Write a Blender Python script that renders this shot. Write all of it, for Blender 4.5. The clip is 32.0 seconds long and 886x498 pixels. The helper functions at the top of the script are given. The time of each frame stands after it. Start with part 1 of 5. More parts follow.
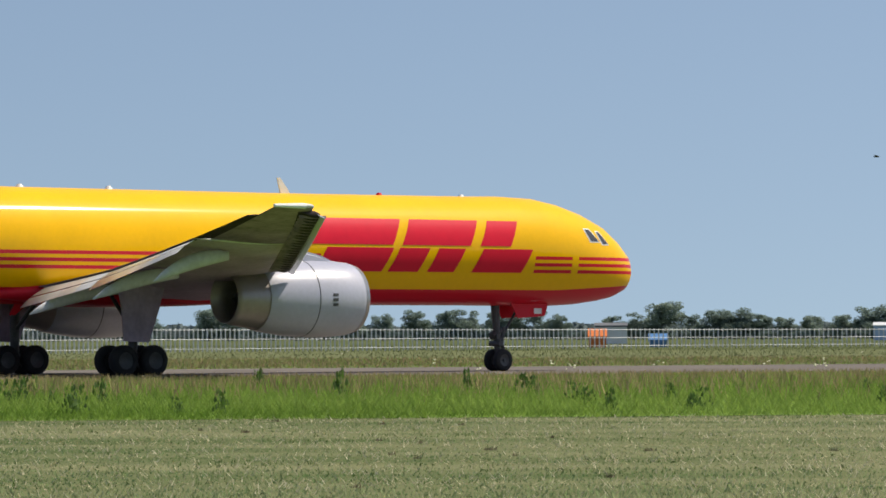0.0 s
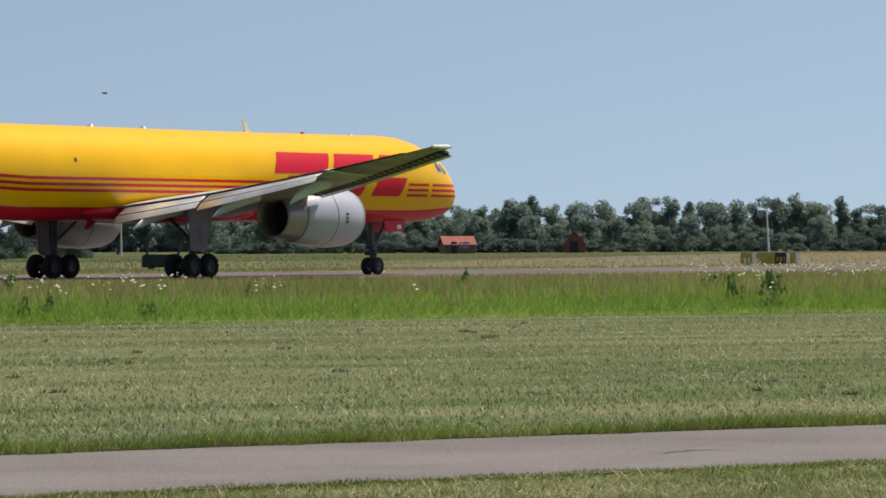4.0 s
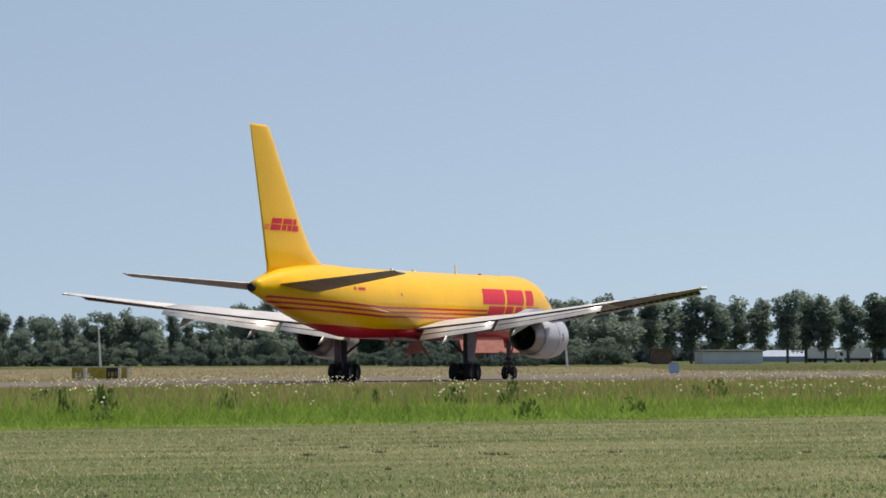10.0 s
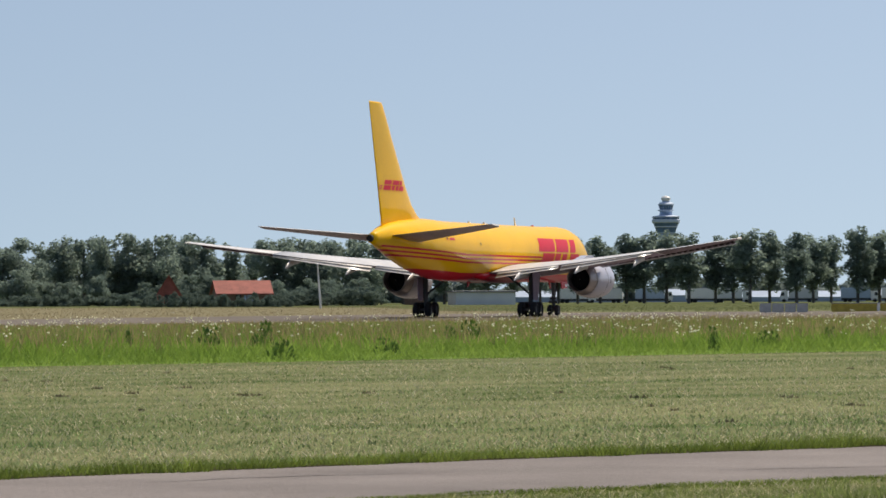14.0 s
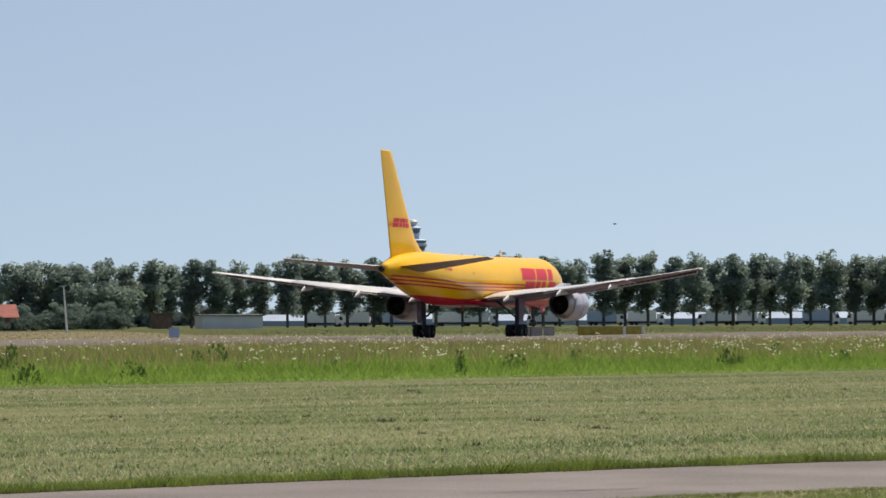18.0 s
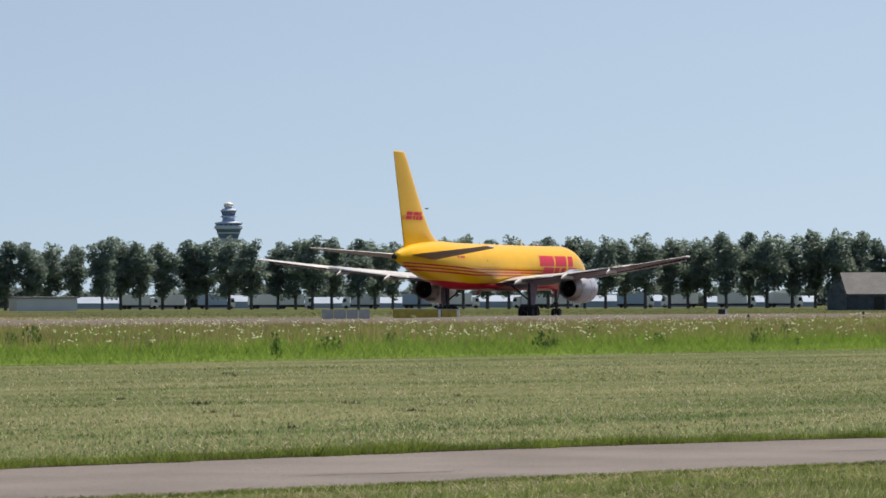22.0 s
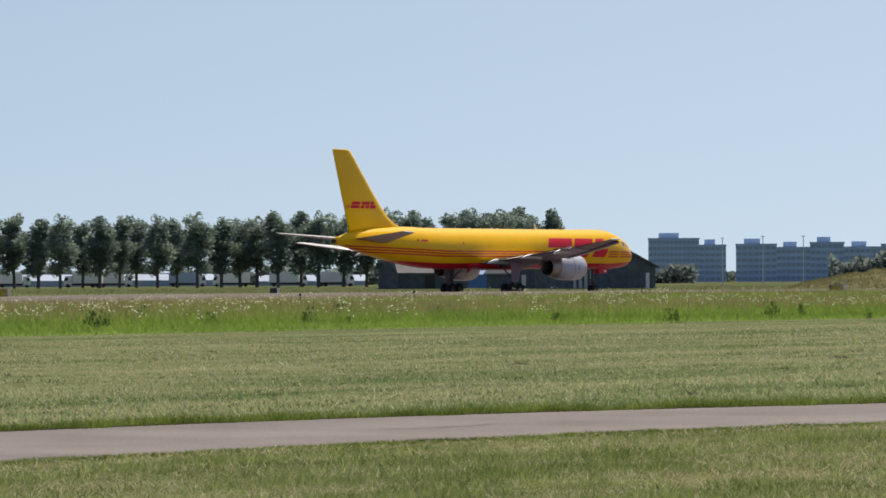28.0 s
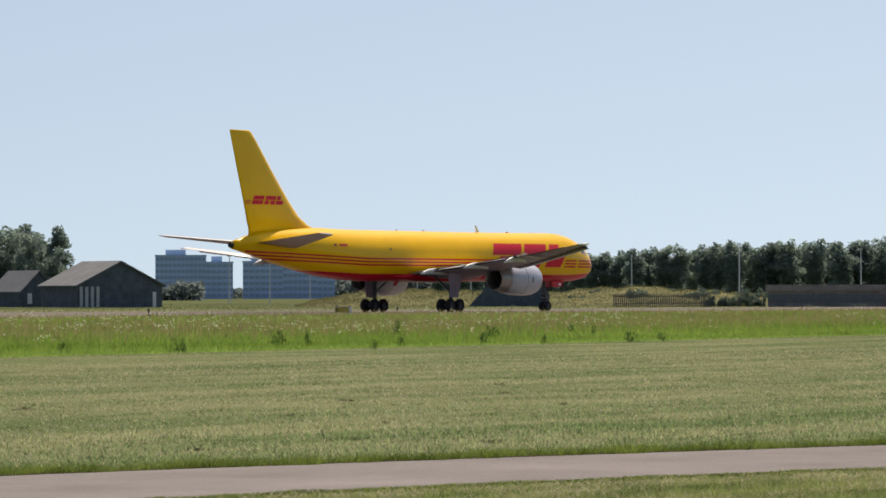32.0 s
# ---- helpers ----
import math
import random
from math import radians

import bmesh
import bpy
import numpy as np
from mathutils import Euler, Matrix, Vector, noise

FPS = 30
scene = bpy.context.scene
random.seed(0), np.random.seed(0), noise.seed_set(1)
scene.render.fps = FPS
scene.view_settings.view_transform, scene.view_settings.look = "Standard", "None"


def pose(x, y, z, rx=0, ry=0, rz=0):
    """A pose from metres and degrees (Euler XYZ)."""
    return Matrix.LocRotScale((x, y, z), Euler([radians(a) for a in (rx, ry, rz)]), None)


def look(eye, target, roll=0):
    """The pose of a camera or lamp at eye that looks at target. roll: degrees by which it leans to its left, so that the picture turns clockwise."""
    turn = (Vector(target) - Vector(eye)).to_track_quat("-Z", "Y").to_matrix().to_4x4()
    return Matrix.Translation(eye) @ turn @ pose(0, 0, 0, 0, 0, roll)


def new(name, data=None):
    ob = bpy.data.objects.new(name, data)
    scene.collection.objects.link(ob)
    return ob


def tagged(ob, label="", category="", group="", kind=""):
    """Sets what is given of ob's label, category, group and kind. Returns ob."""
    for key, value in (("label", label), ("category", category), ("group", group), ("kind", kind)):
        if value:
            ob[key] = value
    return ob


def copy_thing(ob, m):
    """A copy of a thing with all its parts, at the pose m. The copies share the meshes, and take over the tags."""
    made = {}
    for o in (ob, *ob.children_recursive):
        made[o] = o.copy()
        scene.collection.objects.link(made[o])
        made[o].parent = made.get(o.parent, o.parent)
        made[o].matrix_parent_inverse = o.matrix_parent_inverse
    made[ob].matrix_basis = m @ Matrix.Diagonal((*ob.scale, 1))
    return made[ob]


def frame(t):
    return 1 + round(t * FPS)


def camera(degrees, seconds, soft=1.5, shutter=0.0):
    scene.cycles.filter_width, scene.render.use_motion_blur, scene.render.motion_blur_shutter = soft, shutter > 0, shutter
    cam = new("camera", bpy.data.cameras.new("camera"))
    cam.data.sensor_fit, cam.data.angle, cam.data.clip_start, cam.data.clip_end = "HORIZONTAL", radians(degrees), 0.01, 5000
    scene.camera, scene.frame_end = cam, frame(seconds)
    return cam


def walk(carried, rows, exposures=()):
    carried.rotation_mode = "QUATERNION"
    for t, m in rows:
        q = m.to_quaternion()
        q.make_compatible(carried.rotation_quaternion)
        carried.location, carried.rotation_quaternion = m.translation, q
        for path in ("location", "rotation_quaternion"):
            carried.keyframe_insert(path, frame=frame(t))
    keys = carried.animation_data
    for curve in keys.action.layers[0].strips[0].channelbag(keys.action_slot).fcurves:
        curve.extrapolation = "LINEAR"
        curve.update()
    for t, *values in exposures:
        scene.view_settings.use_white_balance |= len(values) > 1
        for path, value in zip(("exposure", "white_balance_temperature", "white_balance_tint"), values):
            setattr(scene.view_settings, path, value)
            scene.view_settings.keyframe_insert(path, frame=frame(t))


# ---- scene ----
DEG = 13.17
cam = camera(DEG, 32.0, soft=1.62)

# seconds, heading of the view clockwise from +y, tilt, roll, eye height
PATH = [
    (0.0, 0.000, 1.301, 0.202, 1.266),
    (0.5, 3.114, 1.215, 0.201, 1.266),
    (1.0, 6.272, 1.065, 0.354, 1.266),
    (1.5, 9.106, 0.897, 0.201, 1.266),
    (2.0, 10.907, 0.650, 0.121, 1.266),
    (2.5, 13.123, 0.549, 0.301, 1.266),
    (3.0, 14.666, 0.228, 0.238, 1.266),
    (3.5, 17.033, 0.079, 0.257, 1.266),
    (4.0, 19.392, -0.038, 0.268, 1.266),
    (4.5, 21.127, -0.150, 0.260, 1.266),
    (6.5, 23.818, -0.055, 0.389, 1.266),
    (7.0, 24.802, -0.741, 0.455, 1.266),
    (7.5, 25.957, -0.471, 0.388, 1.266),
    (8.0, 26.945, -0.494, 0.276, 1.266),
    (8.5, 27.760, -0.807, 0.187, 1.266),
    (9.0, 28.431, -0.209, 0.219, 1.266),
    (9.5, 29.003, 1.036, 0.268, 1.266),
    (10.0, 29.351, 1.639, 0.173, 1.266),
    (10.5, 29.914, 1.597, 0.190, 1.266),
    (11.0, 30.680, 0.847, 0.194, 1.266),
    (11.5, 31.273, 0.545, 0.212, 1.266),
    (12.0, 31.868, 0.568, 0.137, 1.266),
    (12.5, 32.104, 0.617, 0.235, 1.266),
    (13.0, 32.101, 0.641, 0.222, 1.266),
    (13.5, 32.679, 0.717, 0.224, 1.266),
    (14.0, 33.028, 0.743, 0.192, 1.266),
    (14.5, 33.509, 0.711, 0.246, 1.266),
    (16.5, 35.190, 1.018, 0.155, 1.266),
    (17.0, 35.831, 1.329, 0.291, 1.266),
    (17.5, 36.388, 1.174, 0.278, 1.266),
    (18.0, 36.801, 1.083, 0.250, 1.266),
    (18.5, 37.018, 1.064, 0.185, 1.266),
    (19.0, 37.567, 0.717, 0.267, 1.266),
    (19.5, 37.940, 1.169, 0.203, 1.266),
    (20.0, 38.293, 2.017, 0.246, 1.266),
    (20.5, 37.399, 0.907, 0.131, 1.266),
    (21.0, 37.782, 0.740, 0.118, 1.266),
    (21.5, 38.381, 0.812, 0.136, 1.266),
    (22.0, 39.553, 0.816, 0.170, 1.266),
    (22.5, 40.282, 0.768, 0.098, 1.266),
    (23.0, 40.936, 0.752, 0.106, 1.266),
    (23.5, 41.445, 0.648, 0.083, 1.266),
    (24.0, 41.978, 0.595, 0.120, 1.266),
    (24.5, 42.463, 0.328, 0.099, 1.266),
    (26.5, 44.429, 0.680, 0.270, 1.266),
    (27.0, 45.275, 0.830, 0.330, 1.266),
    (27.5, 45.692, 1.059, 0.326, 1.266),
    (28.0, 46.234, 0.479, 0.265, 1.266),
    (28.5, 47.120, 0.484, 0.220, 1.296),
    (29.0, 48.026, 0.670, 0.165, 1.598),
    (29.2, 48.322, 0.908, 0.187, 1.696),
    (29.5, 48.854, 1.212, 0.219, 1.696),
    (30.0, 50.582, -0.332, 0.210, 1.696),
    (30.5, 51.055, 0.709, 0.396, 1.696),
    (31.0, 51.853, 0.884, 0.186, 1.696),
    (31.5, 53.115, 0.973, 0.126, 1.696),
    (32.0, 53.585, 0.698, 0.096, 1.696),
]

# seconds, place on the ground and heading of the aircraft
TAXI = [
    (0.0, -12.46, 128.43, 52.15),
    (1.0, 1.63, 135.60, 52.50),
    (2.0, 14.86, 141.63, 52.67),
    (3.0, 27.93, 148.43, 53.00),
    (4.0, 40.33, 154.82, 53.05),
    (4.5, 46.24, 157.65, 52.87),
    (6.5, 70.66, 172.57, 51.19),
    (7.0, 75.73, 174.44, 50.51),
    (8.0, 85.85, 179.67, 49.68),
    (9.0, 94.79, 183.78, 49.03),
    (10.0, 105.03, 191.30, 49.35),
    (11.0, 114.12, 196.52, 49.35),
    (12.0, 123.40, 202.28, 49.63),
    (13.0, 132.43, 207.79, 50.01),
    (14.0, 141.94, 214.07, 50.76),
    (17.0, 168.56, 228.89, 52.71),
    (18.0, 176.68, 232.76, 53.40),
    (19.0, 185.74, 237.84, 53.95),
    (20.0, 194.24, 242.41, 54.18),
    (21.0, 202.14, 245.55, 56.16),
    (22.0, 210.47, 248.85, 59.67),
    (23.0, 218.86, 251.26, 63.82),
    (24.0, 228.78, 253.95, 68.12),
    (27.0, 259.08, 254.55, 81.11),
    (28.0, 269.69, 253.17, 84.22),
    (28.4, 273.85, 252.37, 85.09),
    (28.8, 237.69, 216.40, 85.71),
    (29.0, 223.06, 201.28, 86.24),
    (29.2, 209.80, 187.58, 86.29),
    (29.6, 212.61, 185.43, 86.85),
    (30.0, 218.64, 185.77, 87.86),
    (31.0, 228.94, 182.64, 88.55),
    (32.0, 238.34, 178.81, 89.38),
]


def view(az, tilt, roll, height):
    a, e = radians(az), radians(tilt)
    way = Vector((math.sin(a) * math.cos(e), math.cos(a) * math.cos(e), math.sin(e)))
    eye = Vector((0, 0, height))
    return look(eye, eye + way * 100, -roll)


# seconds and stops: the camera brightens as it leaves the large bright hull
EXPOSURES = [(0.0, 0.54, 7200, 10), (4.0, 0.46, 7350, 11), (6.0, 0.54, 7450, 11), (7.2, 0.62, 7500, 12), (8.2, 0.74, 7600, 12), (9.3, 0.74, 7600, 12), (10.0, 0.50, 7550, 11), (11.0, 0.50, 7550, 11), (19.0, 0.53, 7550, 11), (24.0, 0.53, 7600, 11), (28.0, 0.53, 7600, 11), (30.0, 0.57, 8000, 12), (32.0, 0.60, 7900, 12)]
walk(cam, [(t, view(a, p, r, h)) for t, a, p, r, h in PATH], EXPOSURES)

# ---- light ----
SUN_AZ, SUN_EL = 74.0, 56.5
world = bpy.data.worlds.new("sky")
scene.world = world
world.use_nodes = True
wn = world.node_tree.nodes
sky = wn.new("ShaderNodeTexSky")
sky.sky_type = "NISHITA"
sky.sun_disc = False
sky.sun_elevation, sky.sun_rotation = radians(SUN_EL), radians(SUN_AZ)
sky.altitude, sky.air_density, sky.dust_density, sky.ozone_density = 0, 1.0, 0.9, 1.7
wc, wm = wn.new("ShaderNodeTexCoord"), wn.new("ShaderNodeMapping")
wm.inputs["Location"].default_value = (0, 0, 0.17)
world.node_tree.links.new(wc.outputs["Generated"], wm.inputs["Vector"])
world.node_tree.links.new(wm.outputs["Vector"], sky.inputs["Vector"])
world.node_tree.links.new(sky.outputs[0], wn["Background"].inputs[0])
wn["Background"].inputs[1].default_value = 0.085
sun_data = bpy.data.lights.new("sun", "SUN")
sun_data.energy, sun_data.angle, sun_data.color = 3.5, radians(0.6), (1.0, 0.95, 0.87)
sun = new("sun", sun_data)
sa, se = radians(SUN_AZ), radians(SUN_EL)
SUN_DIR = Vector((math.sin(sa) * math.cos(se), math.cos(sa) * math.cos(se), math.sin(se)))
sun.matrix_world = look(SUN_DIR * 400, (0, 0, 0))

# ---- materials ----


def material(name, color, rough=0.6, metal=0.0, vary=0.12, scale=3.0, fine=40.0, bump=0.0, spec=0.5, coat=0.0, trans=0.0, island=0.0, second=None, obrand=0.0, stretch=None, band=0.18):
    m = bpy.data.materials.new(name)
    m.use_nodes = True
    nt = m.node_tree
    n, l = nt.nodes, nt.links
    b = n["Principled BSDF"]
    b.inputs["Roughness"].default_value = rough
    b.inputs["Metallic"].default_value = metal
    b.inputs["Specular IOR Level"].default_value = spec
    b.inputs["Coat Weight"].default_value = coat
    b.inputs["Coat Roughness"].default_value = 0.08
    geo = n.new("ShaderNodeNewGeometry")
    tc = n.new("ShaderNodeTexCoord")
    n1, n2 = n.new("ShaderNodeTexNoise"), n.new("ShaderNodeTexNoise")
    n1.inputs["Scale"].default_value, n2.inputs["Scale"].default_value = scale, fine
    n1.inputs["Detail"].default_value, n2.inputs["Detail"].default_value = 4, 3
    if stretch:
        mp = n.new("ShaderNodeMapping")
        mp.inputs["Scale"].default_value = stretch
        l.new(tc.outputs["Object"], mp.inputs["Vector"])
        l.new(mp.outputs[0], n1.inputs["Vector"])
    else:
        l.new(tc.outputs["Object"], n1.inputs["Vector"])
    l.new(tc.outputs["Object"], n2.inputs["Vector"])
    mix = n.new("ShaderNodeMix")
    mix.data_type = "RGBA"
    dark = tuple(c * (1 - vary * 1.5) for c in color)
    lite = second if second else tuple(min(1, c * (1 + vary)) for c in color)
    mix.inputs["A"].default_value = (*dark, 1)
    mix.inputs["B"].default_value = (*lite, 1)
    add = n.new("ShaderNodeMath")
    add.operation = "MULTIPLY_ADD"
    l.new(n1.outputs["Fac"], add.inputs[0])
    add.inputs[1].default_value = 0.6
    half = n.new("ShaderNodeMath")
    half.operation = "MULTIPLY"
    l.new(n2.outputs["Fac"], half.inputs[0])
    half.inputs[1].default_value = 0.4
    l.new(half.outputs[0], add.inputs[2])
    ramp = n.new("ShaderNodeMapRange")
    ramp.inputs["From Min"].default_value, ramp.inputs["From Max"].default_value = 0.5 - band, 0.5 + band
    l.new(add.outputs[0], ramp.inputs["Value"])
    l.new(ramp.outputs[0], mix.inputs["Factor"])
    out = mix.outputs["Result"]
    if island or obrand:
        hsv = n.new("ShaderNodeHueSaturation")
        mr = n.new("ShaderNodeMapRange")
        if island:
            l.new(geo.outputs["Random Per Island"], mr.inputs["Value"])
        else:
            oi = n.new("ShaderNodeObjectInfo")
            l.new(oi.outputs["Random"], mr.inputs["Value"])
        k = island or obrand
        mr.inputs["To Min"].default_value, mr.inputs["To Max"].default_value = 1 - k, 1 + k
        l.new(mr.outputs[0], hsv.inputs["Value"])
        l.new(out, hsv.inputs["Color"])
        out = hsv.outputs["Color"]
    l.new(out, b.inputs["Base Color"])
    if bump:
        bp = n.new("ShaderNodeBump")
        bp.inputs["Strength"].default_value, bp.inputs["Distance"].default_value = bump, 0.02
        l.new(n2.outputs["Fac"], bp.inputs["Height"])
        l.new(bp.outputs[0], b.inputs["Normal"])
    if trans:
        tr = n.new("ShaderNodeBsdfTranslucent")
        l.new(out, tr.inputs["Color"])
        ms = n.new("ShaderNodeMixShader")
        ms.inputs[0].default_value = trans
        l.new(b.outputs[0], ms.inputs[1])
        l.new(tr.outputs[0], ms.inputs[2])
        l.new(ms.outputs[0], n["Material Output"].inputs["Surface"])
    return m


YELLOW, RED = (0.86, 0.475, 0.004), (0.60, 0.012, 0.03)


def livery(name):
    """Yellow paint with a red belly and three red pinstripes, laid out by the hull's own height and length."""
    m = material(name, YELLOW, 0.45, spec=0.05, vary=0.04, scale=0.7, fine=6, coat=0.38)
    nt = m.node_tree
    n, l = nt.nodes, nt.links
    uv = n.new("ShaderNodeUVMap")
    sep = n.new("ShaderNodeSeparateXYZ")
    l.new(uv.outputs[0], sep.inputs[0])
    x, v = sep.outputs[0], sep.outputs[1]

    def math_node(op, a, b=None):
        k = n.new("ShaderNodeMath")
        k.operation = op
        for i, s in enumerate((a, b)):
            if s is None:
                continue
            if isinstance(s, (int, float)):
                k.inputs[i].default_value = s
            else:
                l.new(s, k.inputs[i])
        return k.outputs[0]

    rear = math_node("MULTIPLY", math_node("MAXIMUM", math_node("SUBTRACT", -8.0, x), 0.0), 0.035)
    front = math_node("MULTIPLY", math_node("MAXIMUM", math_node("SUBTRACT", x, 20.0), 0.0), 0.05)
    level = math_node("SUBTRACT", v, rear)
    mask = math_node("LESS_THAN", math_node("SUBTRACT", level, front), 2.93)
    along = math_node("ADD", math_node("MULTIPLY", math_node("LESS_THAN", x, 9.0), math_node("GREATER_THAN", x, -21.0)), math_node("GREATER_THAN", x, 18.6))
    gap = math_node("GREATER_THAN", math_node("ABSOLUTE", math_node("SUBTRACT", x, 20.6)), 0.16)
    stripes = None
    for z in (3.60, 3.84, 4.08):
        s = math_node("LESS_THAN", math_node("ABSOLUTE", math_node("SUBTRACT", level, z)), 0.062)
        stripes = s if stripes is None else math_node("ADD", stripes, s)
    mask = math_node("MAXIMUM", mask, math_node("MULTIPLY", math_node("MULTIPLY", stripes, along), gap))
    mix = n.new("ShaderNodeMix")
    mix.data_type = "RGBA"
    b = n["Principled BSDF"]
    l.new(mask, mix.inputs["Factor"])
    l.new(b.inputs["Base Color"].links[0].from_socket, mix.inputs["A"])
    mix.inputs["B"].default_value = (*RED, 1)
    l.new(mix.outputs["Result"], b.inputs["Base Color"])
    return m


M_HULL = livery("yellow_and_red_hull_paint")
M_YELLOW = material("yellow_paint", YELLOW, 0.45, spec=0.05, vary=0.04, scale=0.7, fine=6, coat=0.38)
M_RED = material("red_paint", RED, 0.3, spec=0.2, vary=0.06)
M_MARK = material("bright_red_marking_paint", (0.68, 0.010, 0.035), 0.4, spec=0.2, vary=0.04)
M_WINGGREY = material("light_grey_wing_paint", (0.60, 0.60, 0.61), 0.4, vary=0.14, scale=0.8, fine=7, coat=0.1)
# Purplish grey holds underside shade and offsets green light off the grass.
M_WINGLOW = material("shaded_underside_paint", (0.40, 0.32, 0.42), 0.55, spec=0.12, vary=0.2, scale=0.8, fine=7)
M_FLAP = material("pale_flap_paint", (0.62, 0.61, 0.60), 0.28, vary=0.16, scale=0.9, fine=7, coat=0.25)
# Near-black paint for the shade in wing gaps and on the ailerons.
M_WINGDARK = material("painted_wing_shade", (0.05, 0.04, 0.044), 0.8, spec=0.04, vary=0.3, scale=2, fine=9)
M_COWL = material("pale_grey_cowl_paint", (0.43, 0.44, 0.525), 0.3, vary=0.08, scale=0.9, fine=8, coat=0.25)
# Outer wing and tailplane undersides: shade painted in, over a patchy tone.
M_WINGOUT = material("patchy_shaded_wing_paint", (0.30, 0.23, 0.295), 0.6, spec=0.15, vary=0.35, scale=1.2, fine=6)
M_TAILLOW = material("shaded_tailplane_paint", (0.31, 0.25, 0.28), 0.4, spec=0.4, vary=0.25, scale=1.0, fine=6)
M_NOZZLE = material("heat_tinted_nozzle", (0.34, 0.30, 0.29), 0.4, metal=0.5, vary=0.14, scale=0.8, fine=4)
M_METAL = material("bare_metal", (0.5, 0.48, 0.45), 0.34, metal=0.9, vary=0.2, scale=2, fine=20)
# Near-black colour for the exhaust core and the tail cone's end.
M_EXHAUST = material("black_exhaust", (0.012, 0.012, 0.013), 0.8, vary=0.3)
M_TYRE = material("black_rubber", (0.018, 0.018, 0.02), 0.85, vary=0.3, scale=6)
M_STEEL = material("dark_gear_steel", (0.055, 0.057, 0.06), 0.5, metal=0.1, vary=0.25, scale=5)
M_WHITE = material("white_paint", (0.78, 0.78, 0.77), 0.5, vary=0.08)
M_BLACK = material("black_paint", (0.015, 0.015, 0.016), 0.5, vary=0.2)
M_GLASS = material("dark_cockpit_glass", (0.02, 0.025, 0.03), 0.06, vary=0.1, coat=0.6)
M_ASPHALT = material("worn_asphalt", (0.16, 0.143, 0.13), 0.95, spec=0.05, vary=0.22, scale=0.15, fine=30, bump=0.3)
M_PATH = material("pinkish_grey_path_asphalt", (0.205, 0.188, 0.186), 0.95, spec=0.08, vary=0.2, scale=0.5, fine=38, bump=0.8)
M_CRACK = material("dark_path_crack", (0.11, 0.10, 0.10), 0.95, vary=0.2)
M_SOIL = material("grass_ground", (0.105, 0.14, 0.055), 0.95, spec=0.03, band=0.11, vary=0.16, scale=0.42, fine=14, bump=0.4, second=(0.18, 0.185, 0.098), stretch=(0.22, 1.0, 1.0))
M_FIELD = material("far_field", (0.085, 0.118, 0.046), 0.95, spec=0.02, vary=0.3, scale=0.02, fine=0.6, second=(0.13, 0.145, 0.065))
M_BANK = material("rough_bank_grass", (0.13, 0.145, 0.065), 0.95, spec=0.02, vary=0.3, scale=0.25, fine=2.5, bump=0.6, second=(0.23, 0.215, 0.115))
M_BANKGRASS = material("rough_bank_blades", (0.14, 0.165, 0.07), 0.85, spec=0.05, vary=0.25, scale=0.2, fine=1.5, trans=0.4, island=0.3, second=(0.25, 0.235, 0.125))
M_DRY = material("dry_verge_grass", (0.19, 0.172, 0.105), 0.95, spec=0.03, vary=0.2, scale=0.1, fine=2)
M_MOWN = material("mown_grass_blades", (0.19, 0.295, 0.118), 0.75, spec=0.1, band=0.085, vary=0.14, scale=0.42, fine=1.6, trans=0.62, island=0.3, second=(0.30, 0.345, 0.18), stretch=(0.22, 1.0, 1.0))
M_CUT = material("cut_straw_strands", (0.42, 0.385, 0.24), 0.75, spec=0.15, vary=0.2, scale=0.6, fine=5, trans=0.3, island=0.35)
M_THATCH = material("flat_straw_thatch", (0.39, 0.37, 0.21), 0.75, spec=0.15, vary=0.25, scale=0.8, fine=5, trans=0.3, island=0.35)
M_TURF = material("near_turf_blades", (0.185, 0.30, 0.065), 0.7, spec=0.12, vary=0.4, scale=1.3, fine=6, trans=0.5, island=0.35, second=(0.34, 0.405, 0.15), stretch=(0.4, 1.0, 1.0))
M_STALK = material("pale_dry_stalks", (0.52, 0.49, 0.34), 0.7, spec=0.2, vary=0.15, scale=0.8, fine=5, trans=0.35, island=0.25)
M_TUFT = material("dark_green_tufts", (0.095, 0.16, 0.045), 0.8, spec=0.08, vary=0.25, scale=0.8, fine=5, trans=0.35, island=0.3)
M_LUSH = material("lush_verge_grass", (0.145, 0.245, 0.038), 0.75, spec=0.15, vary=0.35, scale=0.9, fine=5, trans=0.36, island=0.4, second=(0.27, 0.35, 0.08))
M_TALL = material("tall_grass_blades", (0.165, 0.30, 0.042), 0.75, spec=0.12, vary=0.25, scale=0.14, fine=1.2, trans=0.5, island=0.28, second=(0.27, 0.37, 0.09), stretch=(0.35, 1.0, 1.0))
M_ROUGH = material("rough_olive_grass", (0.105, 0.14, 0.058), 0.85, spec=0.05, vary=0.15, scale=0.02, fine=0.4, trans=0.4, island=0.15, second=(0.15, 0.16, 0.078))
M_TAN = material("tan_dry_grass", (0.25, 0.21, 0.135), 0.9, spec=0.05, vary=0.15, scale=0.03, fine=0.5, trans=0.4, island=0.15)
M_TALLSOIL = material("tall_grass_ground", (0.13, 0.215, 0.04), 0.95, spec=0.03, vary=0.3, scale=0.3, fine=9)
M_STRAW = material("dry_grass_heads", (0.36, 0.28, 0.155), 0.8, spec=0.1, vary=0.25, scale=0.1, trans=0.35, island=0.3)
M_FLOWER = material("white_flower_umbels", (0.70, 0.68, 0.52), 0.8, vary=0.1, island=0.2)
M_WEED = material("dark_dock_leaves", (0.105, 0.18, 0.04), 0.6, vary=0.35, scale=1.5, trans=0.3, island=0.35)
